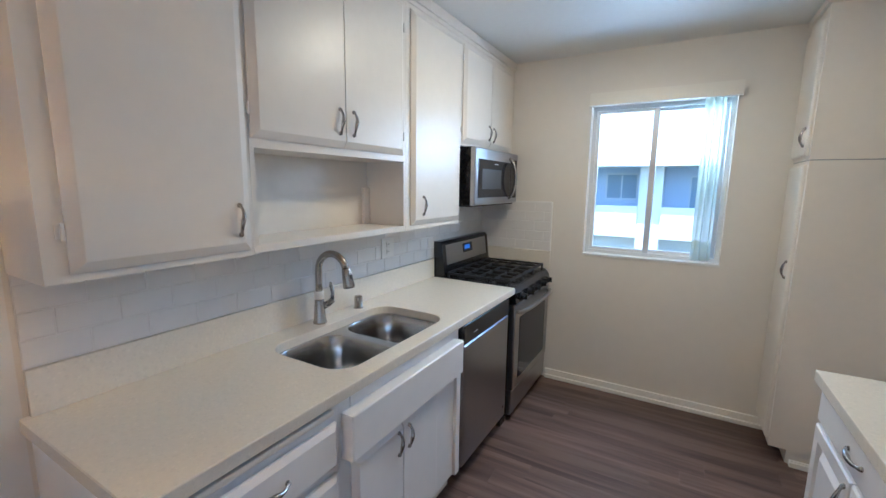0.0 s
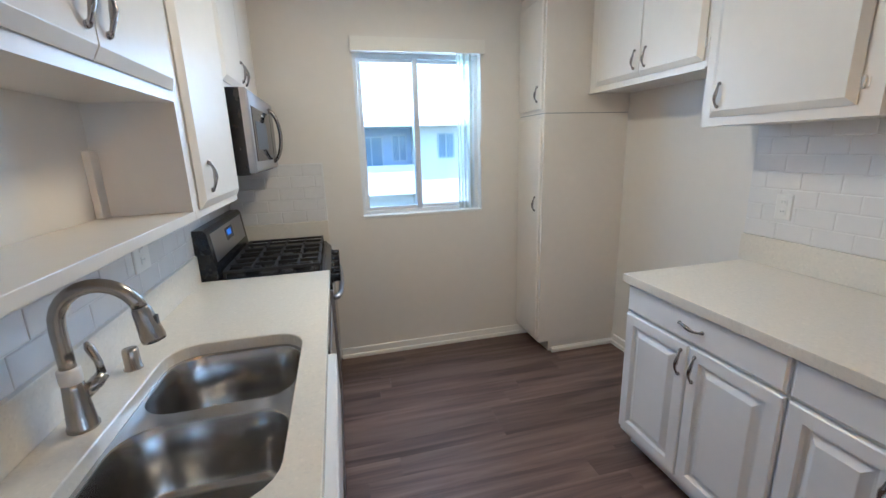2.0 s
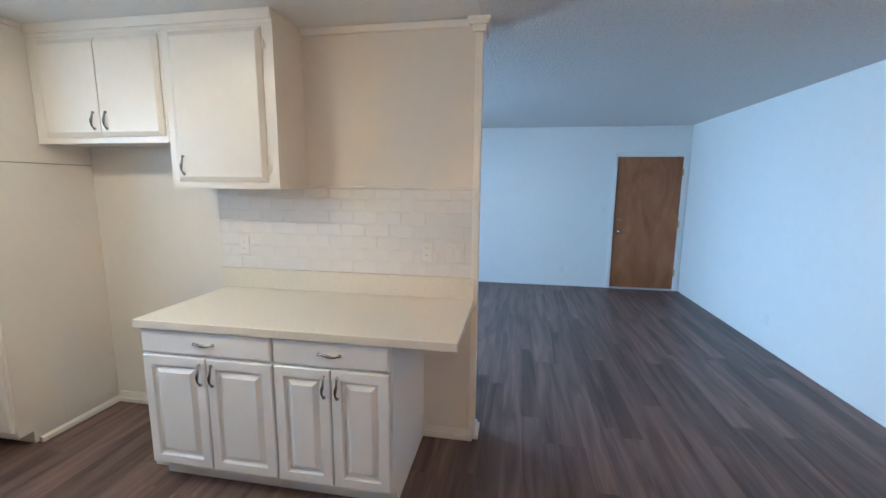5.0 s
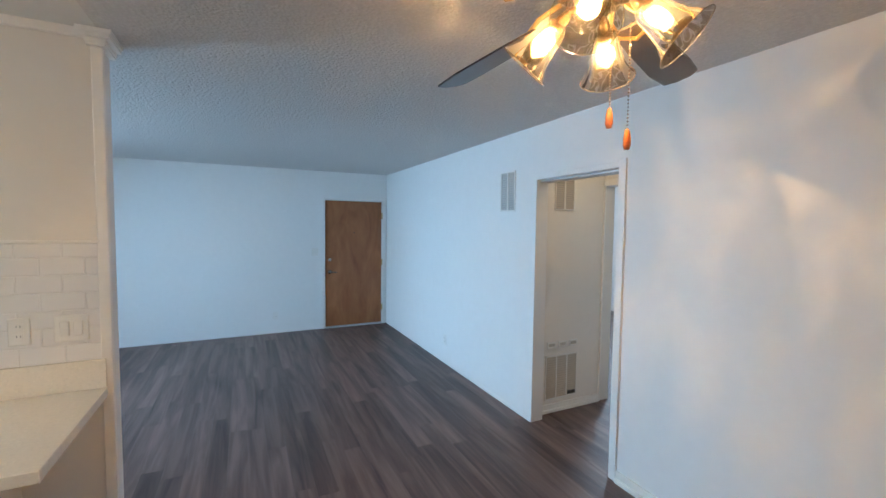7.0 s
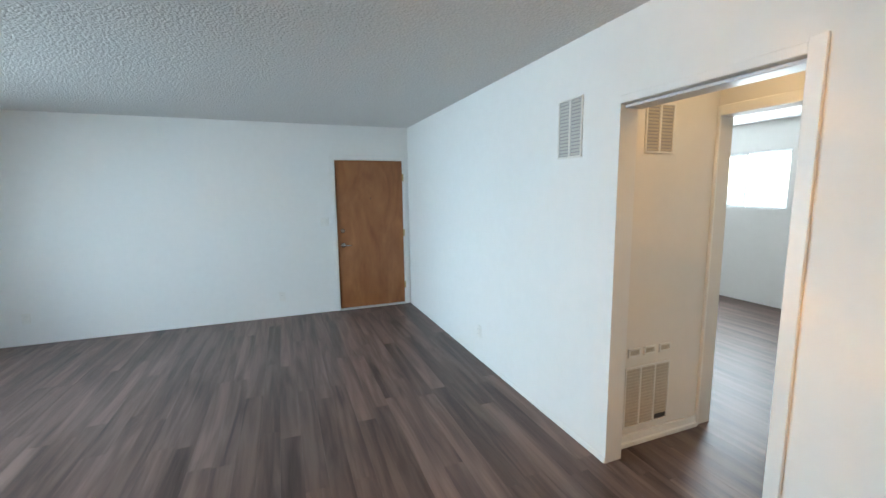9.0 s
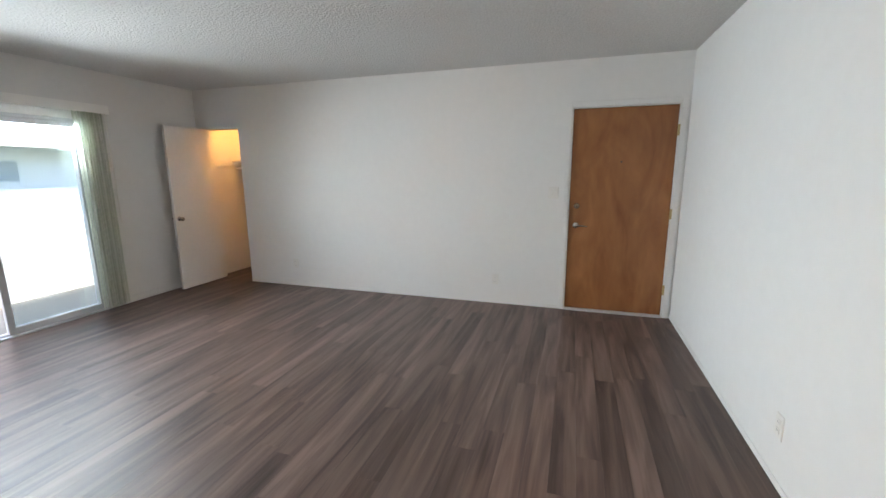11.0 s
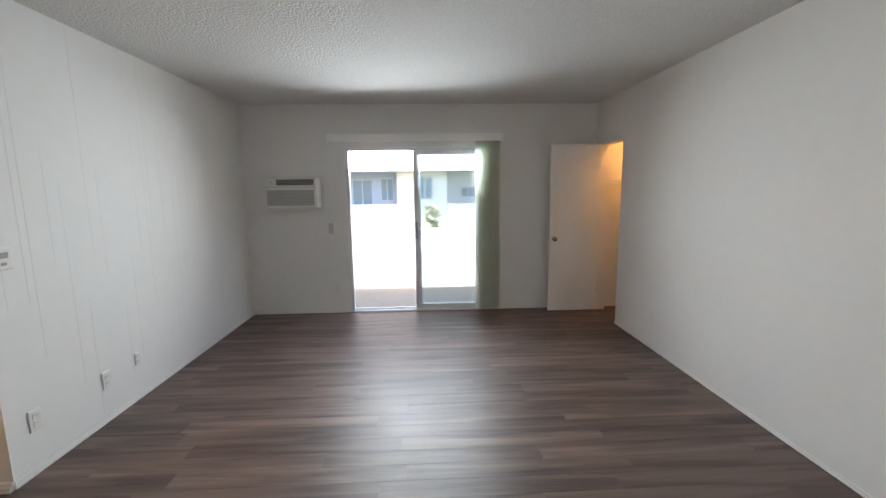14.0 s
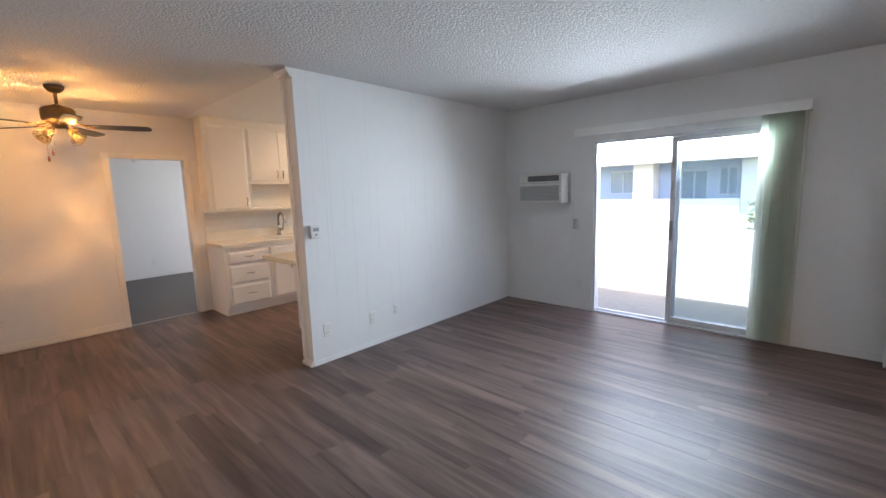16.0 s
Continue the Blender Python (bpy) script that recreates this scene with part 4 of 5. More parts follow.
for k in range(5):
    y = RY0 + 0.09 + k * 0.144
    bm = bmesh.new()
    _turn(bm, Vector((RF + 0.0185, y, 0.835)), Vector((1, 0, 0.08)), [(0.0, 0), (0.026, 0.0), (0.026, 0.006), (0.021, 0.01), (0.019, 0.032), (0.016, 0.036), (0.0, 0.036)], 16)
    box(bm, RF + 0.05, y - 0.004, 0.818, RF + 0.064, y + 0.004, 0.856, bevel=0.001)
    part("knob", bm, BLACK, kp)
part("cooktop", boxes((-1.20, RY0 + 0.003, 0.8975, RF - 0.012, RY1 - 0.003, 0.906), bevel=0.003), BLACK, rng_)
for bx, by, br in ((-1.08, RY0 + 0.16, 0.042), (-0.83, RY0 + 0.16, 0.05), (-0.95, 2.865, 0.055), (-1.08, RY1 - 0.16, 0.038), (-0.83, RY1 - 0.16, 0.048)):
    bm = bmesh.new()
    _turn(bm, Vector((bx, by, 0.9062)), Z, [(0.0, 0), (br + 0.008, 0.0), (br + 0.006, 0.01), (br, 0.012), (br, 0.018), (br - 0.006, 0.022), (0, 0.022)], 18)
    part("burner", bm, IRON, rng_)
for k in range(3):
    y0 = RY0 + 0.018 + k * 0.243
    y1 = y0 + 0.234
    bm = bmesh.new()
    z0, z1 = 0.932, 0.946
    box(bm, -1.185, y0, z0, RF - 0.03, y0 + 0.012, z1), box(bm, -1.185, y1 - 0.012, z0, RF - 0.03, y1, z1)
    for x in (-1.185, -1.065, -0.955, -0.845, RF - 0.042):
        box(bm, x, y0 + 0.012, z0 + 0.001, x + 0.011, y1 - 0.012, z1 + 0.004)
    ym = (y0 + y1) / 2
    box(bm, -1.174, ym - 0.006, z0 + 0.002, RF - 0.042, ym + 0.006, z1 + 0.003)
    for x in (-1.185, RF - 0.042):
        for y in (y0, y1 - 0.012):
            box(bm, x, y, 0.9062, x + 0.012, y + 0.012, z0 + 0.001)
    part("grate", bm, IRON, rng_, "black cast iron pan grate")
bm = bmesh.new()
prof = [(-1.287, 0.897), (-1.205, 0.897), (-1.200, 0.93), (-1.225, 1.138), (-1.24, 1.155), (-1.287, 1.155)]
r0 = [bm.verts.new((x, RY0 + 0.002, z)) for x, z in prof]
r1 = [bm.verts.new((x, RY1 - 0.002, z)) for x, z in prof]
skirt(bm, r0, r1), bm.faces.new(r0), bm.faces.new(r1)
bg = part("backguard", bm, BLACK, rng_, "black back panel with a steel face")


def on_guard(y0, y1, z0, z1, lift):
    """A slab on the sloping face of the backguard."""
    bm = bmesh.new()
    xf = lambda z: -1.200 - 0.025 * (z - 0.93) / 0.195
    lo = [bm.verts.new((xf(z) + 0.0005, y, z)) for y, z in ((y0, z0), (y1, z0), (y1, z1), (y0, z1))]
    hi = [bm.verts.new((xf(z) + lift, y, z)) for y, z in ((y0, z0), (y1, z0), (y1, z1), (y0, z1))]
    skirt(bm, lo, hi), bm.faces.new(hi)
    return bm


pl = part("steel_face", on_guard(RY0 + 0.05, RY1 - 0.05, 0.99, 1.128, 0.003), STEEL, bg)
cl = part("clock_panel", on_guard(2.79, 2.94, 1.045, 1.11, 0.005), BLACK, pl)
part("display", on_guard(2.815, 2.90, 1.067, 1.098, 0.006), DISPLAY, cl, "blue glowing clock digits")

# over-the-range microwave
MY0, MY1, MZ0, MZ1, MF = 2.42, 3.178, 1.402, 1.782, -0.985
mw = thing("microwave", (-1.12, 2.8, MZ0), "stainless over-the-range microwave with a black window", "microwave")
part("body", boxes((XW + 0.004, MY0 + 0.02, MZ0, MF, MY1, MZ1), bevel=0.003), BLACK, mw)
md = part("door", panel(bmesh.new(), (MF, MY0 + 0.002, MZ0 + 0.012), "+x", 0.752, MZ1 - MZ0 - 0.016, ((0, 0), (0, 0.024), (0.008, 0.032))), STEEL, mw)
mg = part("window", panel(bmesh.new(), (MF + 0.0318, MY0 + 0.045, MZ0 + 0.060), "+x", 0.55, 0.245, ((0, 0), (0, 0.002), (0.008, 0.003))), DARK_GLASS, md, "black glass with a grey mesh screen")
part("screen", boxes((MF + 0.0349, MY0 + 0.10, MZ0 + 0.115, MF + 0.0355, MY0 + 0.42, MZ0 + 0.245)), DARK_PLASTIC, mg)
part("keypad", panel(bmesh.new(), (MF + 0.0318, MY0 + 0.60, MZ0 + 0.05), "+x", 0.13, 0.28, ((0, 0), (0, 0.002), (0.004, 0.003))), DARK_GLASS, md)
part("marking", boxes((MF + 0.0353, MY0 + 0.30, MZ0 + 0.278, MF + 0.0360, MY0 + 0.36, MZ0 + 0.284)), PLASTIC, md)
bm = bmesh.new()
pts, rad = [], []
for k in range(15):
    s = k / 14 * 2 - 1
    pts.append((MF + 0.033 + 0.052 * (1 - s * s) ** 0.6, MY0 + 0.575 + 0.0 * s, (MZ0 + MZ1) / 2 + s * 0.145))
    rad.append(0.010)
tube(bm, pts, rad, 10)
part("handle", bm, CHROME, md, "arched steel door handle", smooth=True)
part("vent_grille", boxes(*[(XW + 0.06 + 0.03 * k, MY0 + 0.1, MZ0 - 0.004, XW + 0.075 + 0.03 * k, MY1 - 0.1, MZ0 - 0.0002) for k in range(6)]), DARK_PLASTIC, mw)

# kitchen ceiling lamp
KL = (-0.13, 2.13)
dome = thing("ceiling_light", (KL[0], KL[1], TOP), "round flush ceiling lamp with a frosted dome", "ceiling light")
bm = bmesh.new()
# the ring's depth is added, to keep lamp light off the upper walls
_turn(bm, Vector((*KL, TOP - 0.0005)), -Z, [(0.0, 0), (0.175, 0.0), (0.178, 0.01), (0.176, 0.052), (0.170, 0.056), (0.164, 0.054)], 32)
part("ring", bm, NICKEL, dome, smooth=True)
bm = bmesh.new()
_turn(bm, Vector((*KL, TOP - 0.046)), -Z, [(0.163, 0.0), (0.158, 0.012), (0.135, 0.026), (0.09, 0.038), (0.04, 0.044), (0.0, 0.045)], 32)
part("diffuser", bm, LAMP_GLOW, dome, "glowing frosted glass dome", smooth=True)

# hall ceiling lamp, itself out of view, inferred from the hall's warm glow
hall_lamp = thing("ceiling_light", (1.35, -2.88, TOP), "small round lit ceiling lamp in the hall", "ceiling light")
bm = bmesh.new()
_turn(bm, Vector((1.35, -2.88, TOP - 0.0005)), -Z, [(0.0, 0), (0.11, 0.0), (0.112, 0.008), (0.106, 0.02), (0.098, 0.021)], 24)
part("ring", bm, NICKEL, hall_lamp, smooth=True)
bm = bmesh.new()
_turn(bm, Vector((1.35, -2.88, TOP - 0.02)), -Z, [(0.100, 0.0), (0.095, 0.018), (0.075, 0.036), (0.04, 0.048), (0.0, 0.052)], 24)
part("diffuser", bm, glow("hall_diffuser", (1.0, 0.68, 0.36), 3.0), hall_lamp, "glowing frosted glass dome", smooth=True)

# pantry
pantry = thing("pantry_cabinet", (0.72, 2.9, 0), "full-height cream painted pantry cabinet in the corner", "cabinet")
NX, NY = 0.722, 2.905
part("body", boxes((NX, NY, 0.085, PX0 - 0.001, YN - 0.001, 1.690), (NX, NY, 1.696, PX0 - 0.001, YN - 0.001, TOP - 0.001)), CABINET, pantry)
part("seam_strip", boxes((NX + 0.004, NY + 0.004, 1.6905, PX0 - 0.001, YN - 0.001, 1.6955)), GREY_PLASTIC, pantry)
part("plinth", boxes((NX + 0.085, NY + 0.012, 0.001, PX0 - 0.001, YN - 0.001, 0.0845)), CABINET, pantry)
front(pantry, "door", (NX, YN - 0.012, 0.12), "-x", 0.335, 1.55, ((0, 0), (0, 0.012), (0.008, 0.018)), CABINET, (0.285, 0.98), length=0.09)
front(pantry, "door", (NX, YN - 0.012, 1.715), "-x", 0.335, 0.665, ((0, 0), (0, 0.012), (0.008, 0.018)), CABINET, (0.285, 0.10), length=0.09)
part("crown", boxes((NX - 0.018, NY - 0.015, TOP - 0.03, PX0 - 0.003, YN - 0.003, TOP - 0.0015)), CABINET, pantry)

# east upper cabinets
EX = 1.042
ua = thing("upper_cabinet", (PX0, 2.44, 1.82), "short cream painted two-door cabinet over the refrigerator space", "cabinet", "east wall cabinets")
part("body", boxes((EX, 2.004, 1.815, PX0 - 0.001, 2.902, UTOP)), CABINET, ua)
part("lip", boxes((EX - 0.012, 2.004, 1.806, EX + 0.02, 2.902, 1.8145)), CABINET, ua)
front(ua, "door", (EX, 2.830, 1.842), "-x", 0.402, 0.54, SLAB, CABINET, (0.362, 0.09), length=0.09, square="r")
front(ua, "door", (EX, 2.424, 1.842), "-x", 0.402, 0.54, SLAB, CABINET, (0.040, 0.09), length=0.09, square="l")
hinge(ua, (EX, 2.016, 1.92), "-x")
ub = thing("upper_cabinet", (PX0, 1.67, 1.555), "cream painted single-door wall cabinet above the east counter", "cabinet", "east wall cabinets")
part("body", boxes((EX, 1.340, 1.555, PX0 - 0.001, 2.003, UTOP)), CABINET, ub)
front(ub, "door", (EX, 1.958, 1.592), "-x", 0.555, 0.795, SLAB, CABINET, (0.05, 0.09), length=0.095)
hinge(ub, (EX, 1.392, 1.66), "-x")
hinge(ub, (EX, 1.392, 2.30), "-x")
trim("trim", [(EX - 0.004, 1.340, UTOP + 0.0005, PX0 - 0.001, 2.902, TOP - 0.0005), (EX - 0.018, 1.340, UTOP + 0.022, EX - 0.0045, 2.902, TOP - 0.001)], CABINET)

# east base cabinets and counter
QX = 0.672
for y0, W, label in ((1.193, 0.727, "wide white raised-panel base cabinet with a drawer and two doors"), (0.604, 0.588, "narrower white raised-panel base cabinet with a drawer and two doors")):
    cab = thing("base_cabinet", (1.0, y0, 0), label, "cabinet", "east base cabinets")
    part("body", boxes((QX, y0, 0.095, PX0 - 0.0005, y0 + W - 0.0005, 0.869)), CABINET_WHITE, cab)
    part("plinth", boxes((QX + 0.07, y0 + 0.0005, 0.001, PX0 - 0.0005, y0 + W - 0.001, 0.0945)), CABINET_WHITE, cab)
    front(cab, "drawer", (QX, y0 + W - 0.006, 0.738), "-x", W - 0.014, 0.126, ((0, 0), (0, 0.014), (0.008, 0.020)), CABINET_WHITE, (W / 2 - 0.007, 0.063), along=(0, 1, 0), length=0.105)
    front(cab, "door", (QX, y0 + W - 0.006, 0.125), "-x", W / 2 - 0.010, 0.60, RAISED, CABINET_WHITE, (W / 2 - 0.04, 0.515), length=0.105)
    front(cab, "door", (QX, y0 + W / 2 - 0.003, 0.125), "-x", W / 2 - 0.010, 0.60, RAISED, CABINET_WHITE, (0.030, 0.515), length=0.105)
solid("worktop", boxes((0.634, 0.298, 0.8695, PX0 - 0.001, 1.937, 0.91), bevel=0.003), QUARTZ, "speckled cream quartz counter that overhangs its cabinets at one end", "worktop")
solid("backsplash_strip", boxes((PX0 - 0.021, 0.300, 0.9105, PX0 - 0.001, 1.965, 1.040), bevel=0.002), QUARTZ, "low cream quartz upstand behind the east counter", "upstand")


# outlets and switches
def plate(name, at, facing, w=0.072, h=0.117, kind="duplex", label="white duplex outlet plate on the wall", category="outlet"):
    u, v, n = FACING[facing]
    at = Vector(at)
    ob = thing(name, at, label, category)
    part("cover", panel(bmesh.new(), at - u * w / 2 - v * h / 2, facing, w, h, ((0, 0), (0, 0.003), (0.004, 0.006))), PLASTIC, ob)
    if kind == "duplex":
        for s in (-1, 1):
            c = at + v * (s * 0.021)
            so = part("socket", panel(bmesh.new(), c - u * 0.016 - v * 0.014 + n * 0.006, facing, 0.032, 0.028, ((0, 0), (0.001, 0.003))), PLASTIC, ob)
            bm = bmesh.new()
            for k in (-1, 1):
                p = c + u * (k * 0.006)
                panel(bm, p - u * 0.001 - v * 0.002 + n * 0.0091, facing, 0.002, 0.008, ((0, 0), (0, 0.0004)))
            part("slot", bm, DARK_PLASTIC, so)
    elif kind == "rocker":
        count = max(1, round((w - 0.026) / 0.046))
        for k in range(count):
            c = at + u * ((k - (count - 1) / 2) * 0.046)
            part("rocker", panel(bmesh.new(), c - u * 0.0165 - v * 0.033 + n * 0.006, facing, 0.033, 0.066, ((0, 0), (0, 0.002), (0.003, 0.005))), PLASTIC, ob)
    return ob


plate("wall_outlet", (PX0 - 0.0085, 1.79, 1.190), "-x", label="white duplex outlet plate on the tiled wall")
plate("wall_outlet", (PX0 - 0.0085, 0.585, 1.190), "-x", label="white duplex outlet plate on the tiled wall")
plate("light_switch", (PX0 - 0.0085, 0.415, 1.190), "-x", w=0.118, kind="rocker", label="white two-gang rocker switch plate on the tiled wall", category="switch")
plate("wall_outlet", (XW + 0.0085, 1.965, 1.175), "+x", w=0.118, label="white outlet and switch plate on the tiles behind the counter")
plate("wall_outlet", (PX1 + 0.001, 0.44, 0.295), "+x")
plate("wall_outlet", (PX1 + 0.001, 0.94, 0.280), "+x")
plate("wall_outlet", (PX1 + 0.001, 1.236, 0.300), "+x", w=0.05, h=0.09)
plate("wall_outlet", (XE, -0.69, 0.27), "-x")
plate("wall_outlet", (XE, 1.89, 0.29), "-x")
plate("light_switch", (XE, -1.270, 1.22), "-x", kind="rocker", w=0.1, label="white rocker switch plate beside the front door", category="switch")
plate("wall_outlet", (3.42, YS, 0.28), "+y")
plate("wall_outlet", (XW, -1.52, 0.29), "+x")
plate("wall_outlet", (2.48, YN, 1.03), "-y")
plate("wall_outlet", (2.52, YN, 0.30), "-y")
plate("wall_outlet", (-4.80, 0.55, 0.29), "+x")

# ---- windows and doors ----
def glazed(name, parent, x0, x1, z0, z1, y0, y1, bar, frame_mat, glass):
    """A sash: four bars and a pane."""
    s = part(name, boxes((x0, y0, z0, x0 + bar, y1, z1), (x1 - bar, y0, z0, x1, y1, z1), (x0 + bar, y0, z0, x1 - bar, y1, z0 + bar), (x0 + bar, y0, z1 - bar, x1 - bar, y1, z1)), frame_mat, parent)
    p = part("pane", boxes((x0 + bar - 0.004, (y0 + y1) / 2 - 0.002, z0 + bar - 0.004, x1 - bar + 0.004, (y0 + y1) / 2 + 0.002, z1 - bar + 0.004)), glass, s)
    p.visible_shadow = False
    return s


def window_set(name, x0, x1, z0, z1, y, mid, label):
    w = tagged(thing(name, ((x0 + x1) / 2, y, z0), label, "window"), kind="structure")
    part("window_frame", boxes((x0, y, z0, x0 + 0.028, y + 0.07, z1), (x1 - 0.028, y, z0, x1, y + 0.07, z1), (x0 + 0.028, y, z0, x1 - 0.028, y + 0.07, z0 + 0.028), (x0 + 0.028, y, z1 - 0.028, x1 - 0.028, y + 0.07, z1)), ALU_WHITE, w)
    glazed("sash", w, x0 + 0.030, mid + 0.020, z0 + 0.030, z1 - 0.030, y + 0.006, y + 0.032, 0.022, ALU_WHITE, GLASS)
    glazed("sash", w, mid - 0.020, x1 - 0.030, z0 + 0.030, z1 - 0.030, y + 0.036, y + 0.062, 0.022, ALU_WHITE, GLASS)
    return w


w1 = window_set("window_1", KW[0], KW[1], KW[2], KW[3], YN + 0.07, -0.03, "white framed two-pane sliding kitchen window")
part("mid_bar", boxes((-0.048, YN + 0.063, KW[2] + 0.03, -0.012, YN + 0.0755, KW[3] - 0.03), bevel=0.002), ALUMINIUM, w1)
part("window_sill", boxes((KW[0] - 0.004, YN - 0.004, KW[2] - 0.014, KW[1] + 0.004, YN + 0.0695, KW[2] + 0.004), bevel=0.003), TRIM_WHITE, w1)
window_set("window_2", BW[0], BW[1], BW[2], BW[3], -6.94, (BW[0] + BW[1]) / 2, "white framed two-pane sliding bedroom window")


def blind(name, x0, x1, y, z0, z1, stack, count, width, label, spread=1.0, cover=VALANCE):
    """Vertical blind with its vanes drawn together between the two x of stack."""
    b = thing(name, ((x0 + x1) / 2, y, z0), label, "blind")
    part("valance", boxes((x0, y - 0.055, z1, x1, y - 0.047, z1 + 0.085), (x0, y - 0.0465, z1, x0 + 0.008, YN - 0.001, z1 + 0.085), (x1 - 0.008, y - 0.0465, z1, x1, YN - 0.001, z1 + 0.085), (x0 + 0.0085, y - 0.0465, z1 + 0.077, x1 - 0.0085, YN - 0.001, z1 + 0.085)), cover, b)
    part("head_rail", boxes((x0 + 0.02, y - 0.02, z1 + 0.02, x1 - 0.02, y + 0.02, z1 + 0.06), bevel=0.003), ALUMINIUM, b)
    r = random.Random(7)
    for k in range(count):
        x = stack[0] + (stack[1] - stack[0]) * k / (count - 1)
        a = radians(r.uniform(44, 66)) * spread
        bm = bmesh.new()
        rows = []
        for z in (z0 + 0.012, z1 + 0.02):
            rows.append([bm.verts.new((x + math.cos(a) * s * width / 2 - math.sin(a) * 0.010 * (1 - s * s), y + math.sin(a) * s * width / 2 + math.cos(a) * 0.010 * (1 - s * s), z)) for s in (-1, -0.6, -0.2, 0.2, 0.6, 1)])
        for j in range(5):
            bm.faces.new((rows[0][j], rows[0][j + 1], rows[1][j + 1], rows[1][j]))
        bmesh.ops.solidify(bm, geom=bm.faces[:], thickness=0.0009)
        part("vane", bm, VANE, b, smooth=False)
    return b


kb = blind("vertical_blind", KW[0] - 0.008, KW[1] + 0.020, YN + 0.010, KW[2] + 0.006, KW[3] - 0.008, (0.262, 0.352), 5, 0.085, "pale vertical vane blind drawn aside at the kitchen window", 1.35, VALANCE_CREAM)
bm = bmesh.new()
tube(bm, [(0.408, YN - 0.005, 2.08), (0.409, YN - 0.006, 1.60), (0.407, YN - 0.006, 1.22)], 0.002, 6)
tube(bm, [(0.408, YN - 0.006, 1.56), (0.408, YN - 0.006, 1.46)], [0.006, 0.007], 8)
part("cord", bm, PLASTIC, kb)

lb = blind("vertical_blind", 2.50, 4.522, 3.205, 0.02, 2.04, (4.225, 4.475), 11, 0.089, "pale vertical vane blind drawn aside at the sliding door")
bm = bmesh.new()
tube(bm, [(4.49, 3.165, 2.05), (4.492, 3.164, 1.5), (4.49, 3.165, 0.92)], 0.005, 6)
part("wand", bm, PLASTIC, lb)

sd = tagged(thing("door_2", ((SD[0] + SD[1]) / 2, YN, 0), "aluminium framed sliding glass balcony door, slid half open", "sliding door"), kind="structure")
part("door_frame", boxes((SD[0], YN + 0.012, 0.0, SD[0] + 0.026, YN + 0.11, SD[3]), (SD[1] - 0.026, YN + 0.012, 0.0, SD[1], YN + 0.11, SD[3]), (SD[0] + 0.026, YN + 0.012, SD[3] - 0.03, SD[1] - 0.026, YN + 0.11, SD[3])), ALUMINIUM, sd)
part("track", boxes((SD[0] + 0.026, YN - 0.012, 0.0005, SD[1] - 0.026, YN + 0.14, 0.016), (SD[0] + 0.026, YN + 0.035, 0.0165, SD[1] - 0.026, YN + 0.040, 0.026), (SD[0] + 0.026, YN + 0.078, 0.0165, SD[1] - 0.026, YN + 0.083, 0.026)), ALUMINIUM, sd)
glazed("fixed_panel", sd, 3.505, SD[1] - 0.028, 0.028, SD[3] - 0.032, YN + 0.066, YN + 0.096, 0.045, ALUMINIUM, GLASS_TINT)
sp = glazed("sliding_panel", sd, 3.475, SD[1] - 0.032, 0.028, SD[3] - 0.032, YN + 0.022, YN + 0.052, 0.048, ALUMINIUM, GLASS_TINT)
part("handle", boxes((3.482, YN + 0.000, 0.90, 3.512, YN + 0.0215, 1.10), (3.486, YN - 0.02, 0.94, 3.508, YN - 0.0005, 1.06), bevel=0.004), GREY_PLASTIC, sp)
part("sill", boxes((SD[0], YN + 0.141, -0.03, SD[1], YN + 0.24, 0.004), bevel=0.004), CONCRETE, sd)

# front door
fd = tagged(thing("door_1", (XE, (FD[0] + FD[1]) / 2, 0), "closed brown stained wood veneer front door with steel lever and deadbolt", "door"), kind="structure")
part("slab", boxes((XE + 0.012, FD[0] + 0.016, 0.022, XE + 0.055, FD[1] - 0.016, FD[2] - 0.014), bevel=0.002), DOOR_WOOD, fd)
part("jamb", boxes((XE, FD[0], 0, XE + T, FD[0] + 0.013, FD[2]), (XE, FD[1] - 0.013, 0, XE + T, FD[1], FD[2]), (XE, FD[0] + 0.013, FD[2] - 0.011, XE + T, FD[1] - 0.013, FD[2])), TRIM_WHITE, fd)
# added dark sheet across the whole opening, unseen but for the slab's edge gaps
part("dark_backing", boxes((XE + 0.058, FD[0] + 0.0135, 0, XE + 0.075, FD[1] - 0.0135, FD[2] - 0.0115)), DARK_PLASTIC, fd)
part("threshold", boxes((XE - 0.03, FD[0] + 0.0135, 0.0005, XE + T, FD[1] - 0.0135, 0.018), bevel=0.004), ALUMINIUM, fd)
ly = FD[1] - 0.085
bm = bmesh.new()
_turn(bm, Vector((XE + 0.0122, ly, 0.895)), -X, [(0, 0), (0.032, 0.0), (0.032, 0.005), (0.026, 0.012), (0.013, 0.015), (0.012, 0.045), (0, 0.046)], 18)
tube(bm, [(XE - 0.030, ly, 0.895), (XE - 0.034, ly - 0.02, 0.895), (XE - 0.034, ly - 0.07, 0.893), (XE - 0.030, ly - 0.11, 0.890)], [0.011, 0.010, 0.009, 0.007], 10)
part("lever", bm, NICKEL, fd, "satin steel lever handle", smooth=True)
bm = bmesh.new()
_turn(bm, Vector((XE + 0.0122, ly, 1.09)), -X, [(0, 0), (0.030, 0.0), (0.030, 0.006), (0.024, 0.014), (0, 0.015)], 18)
box(bm, XE - 0.020, ly - 0.018, 1.085, XE - 0.003, ly + 0.018, 1.095, bevel=0.002)
part("deadbolt", bm, NICKEL, fd)
bm = bmesh.new()
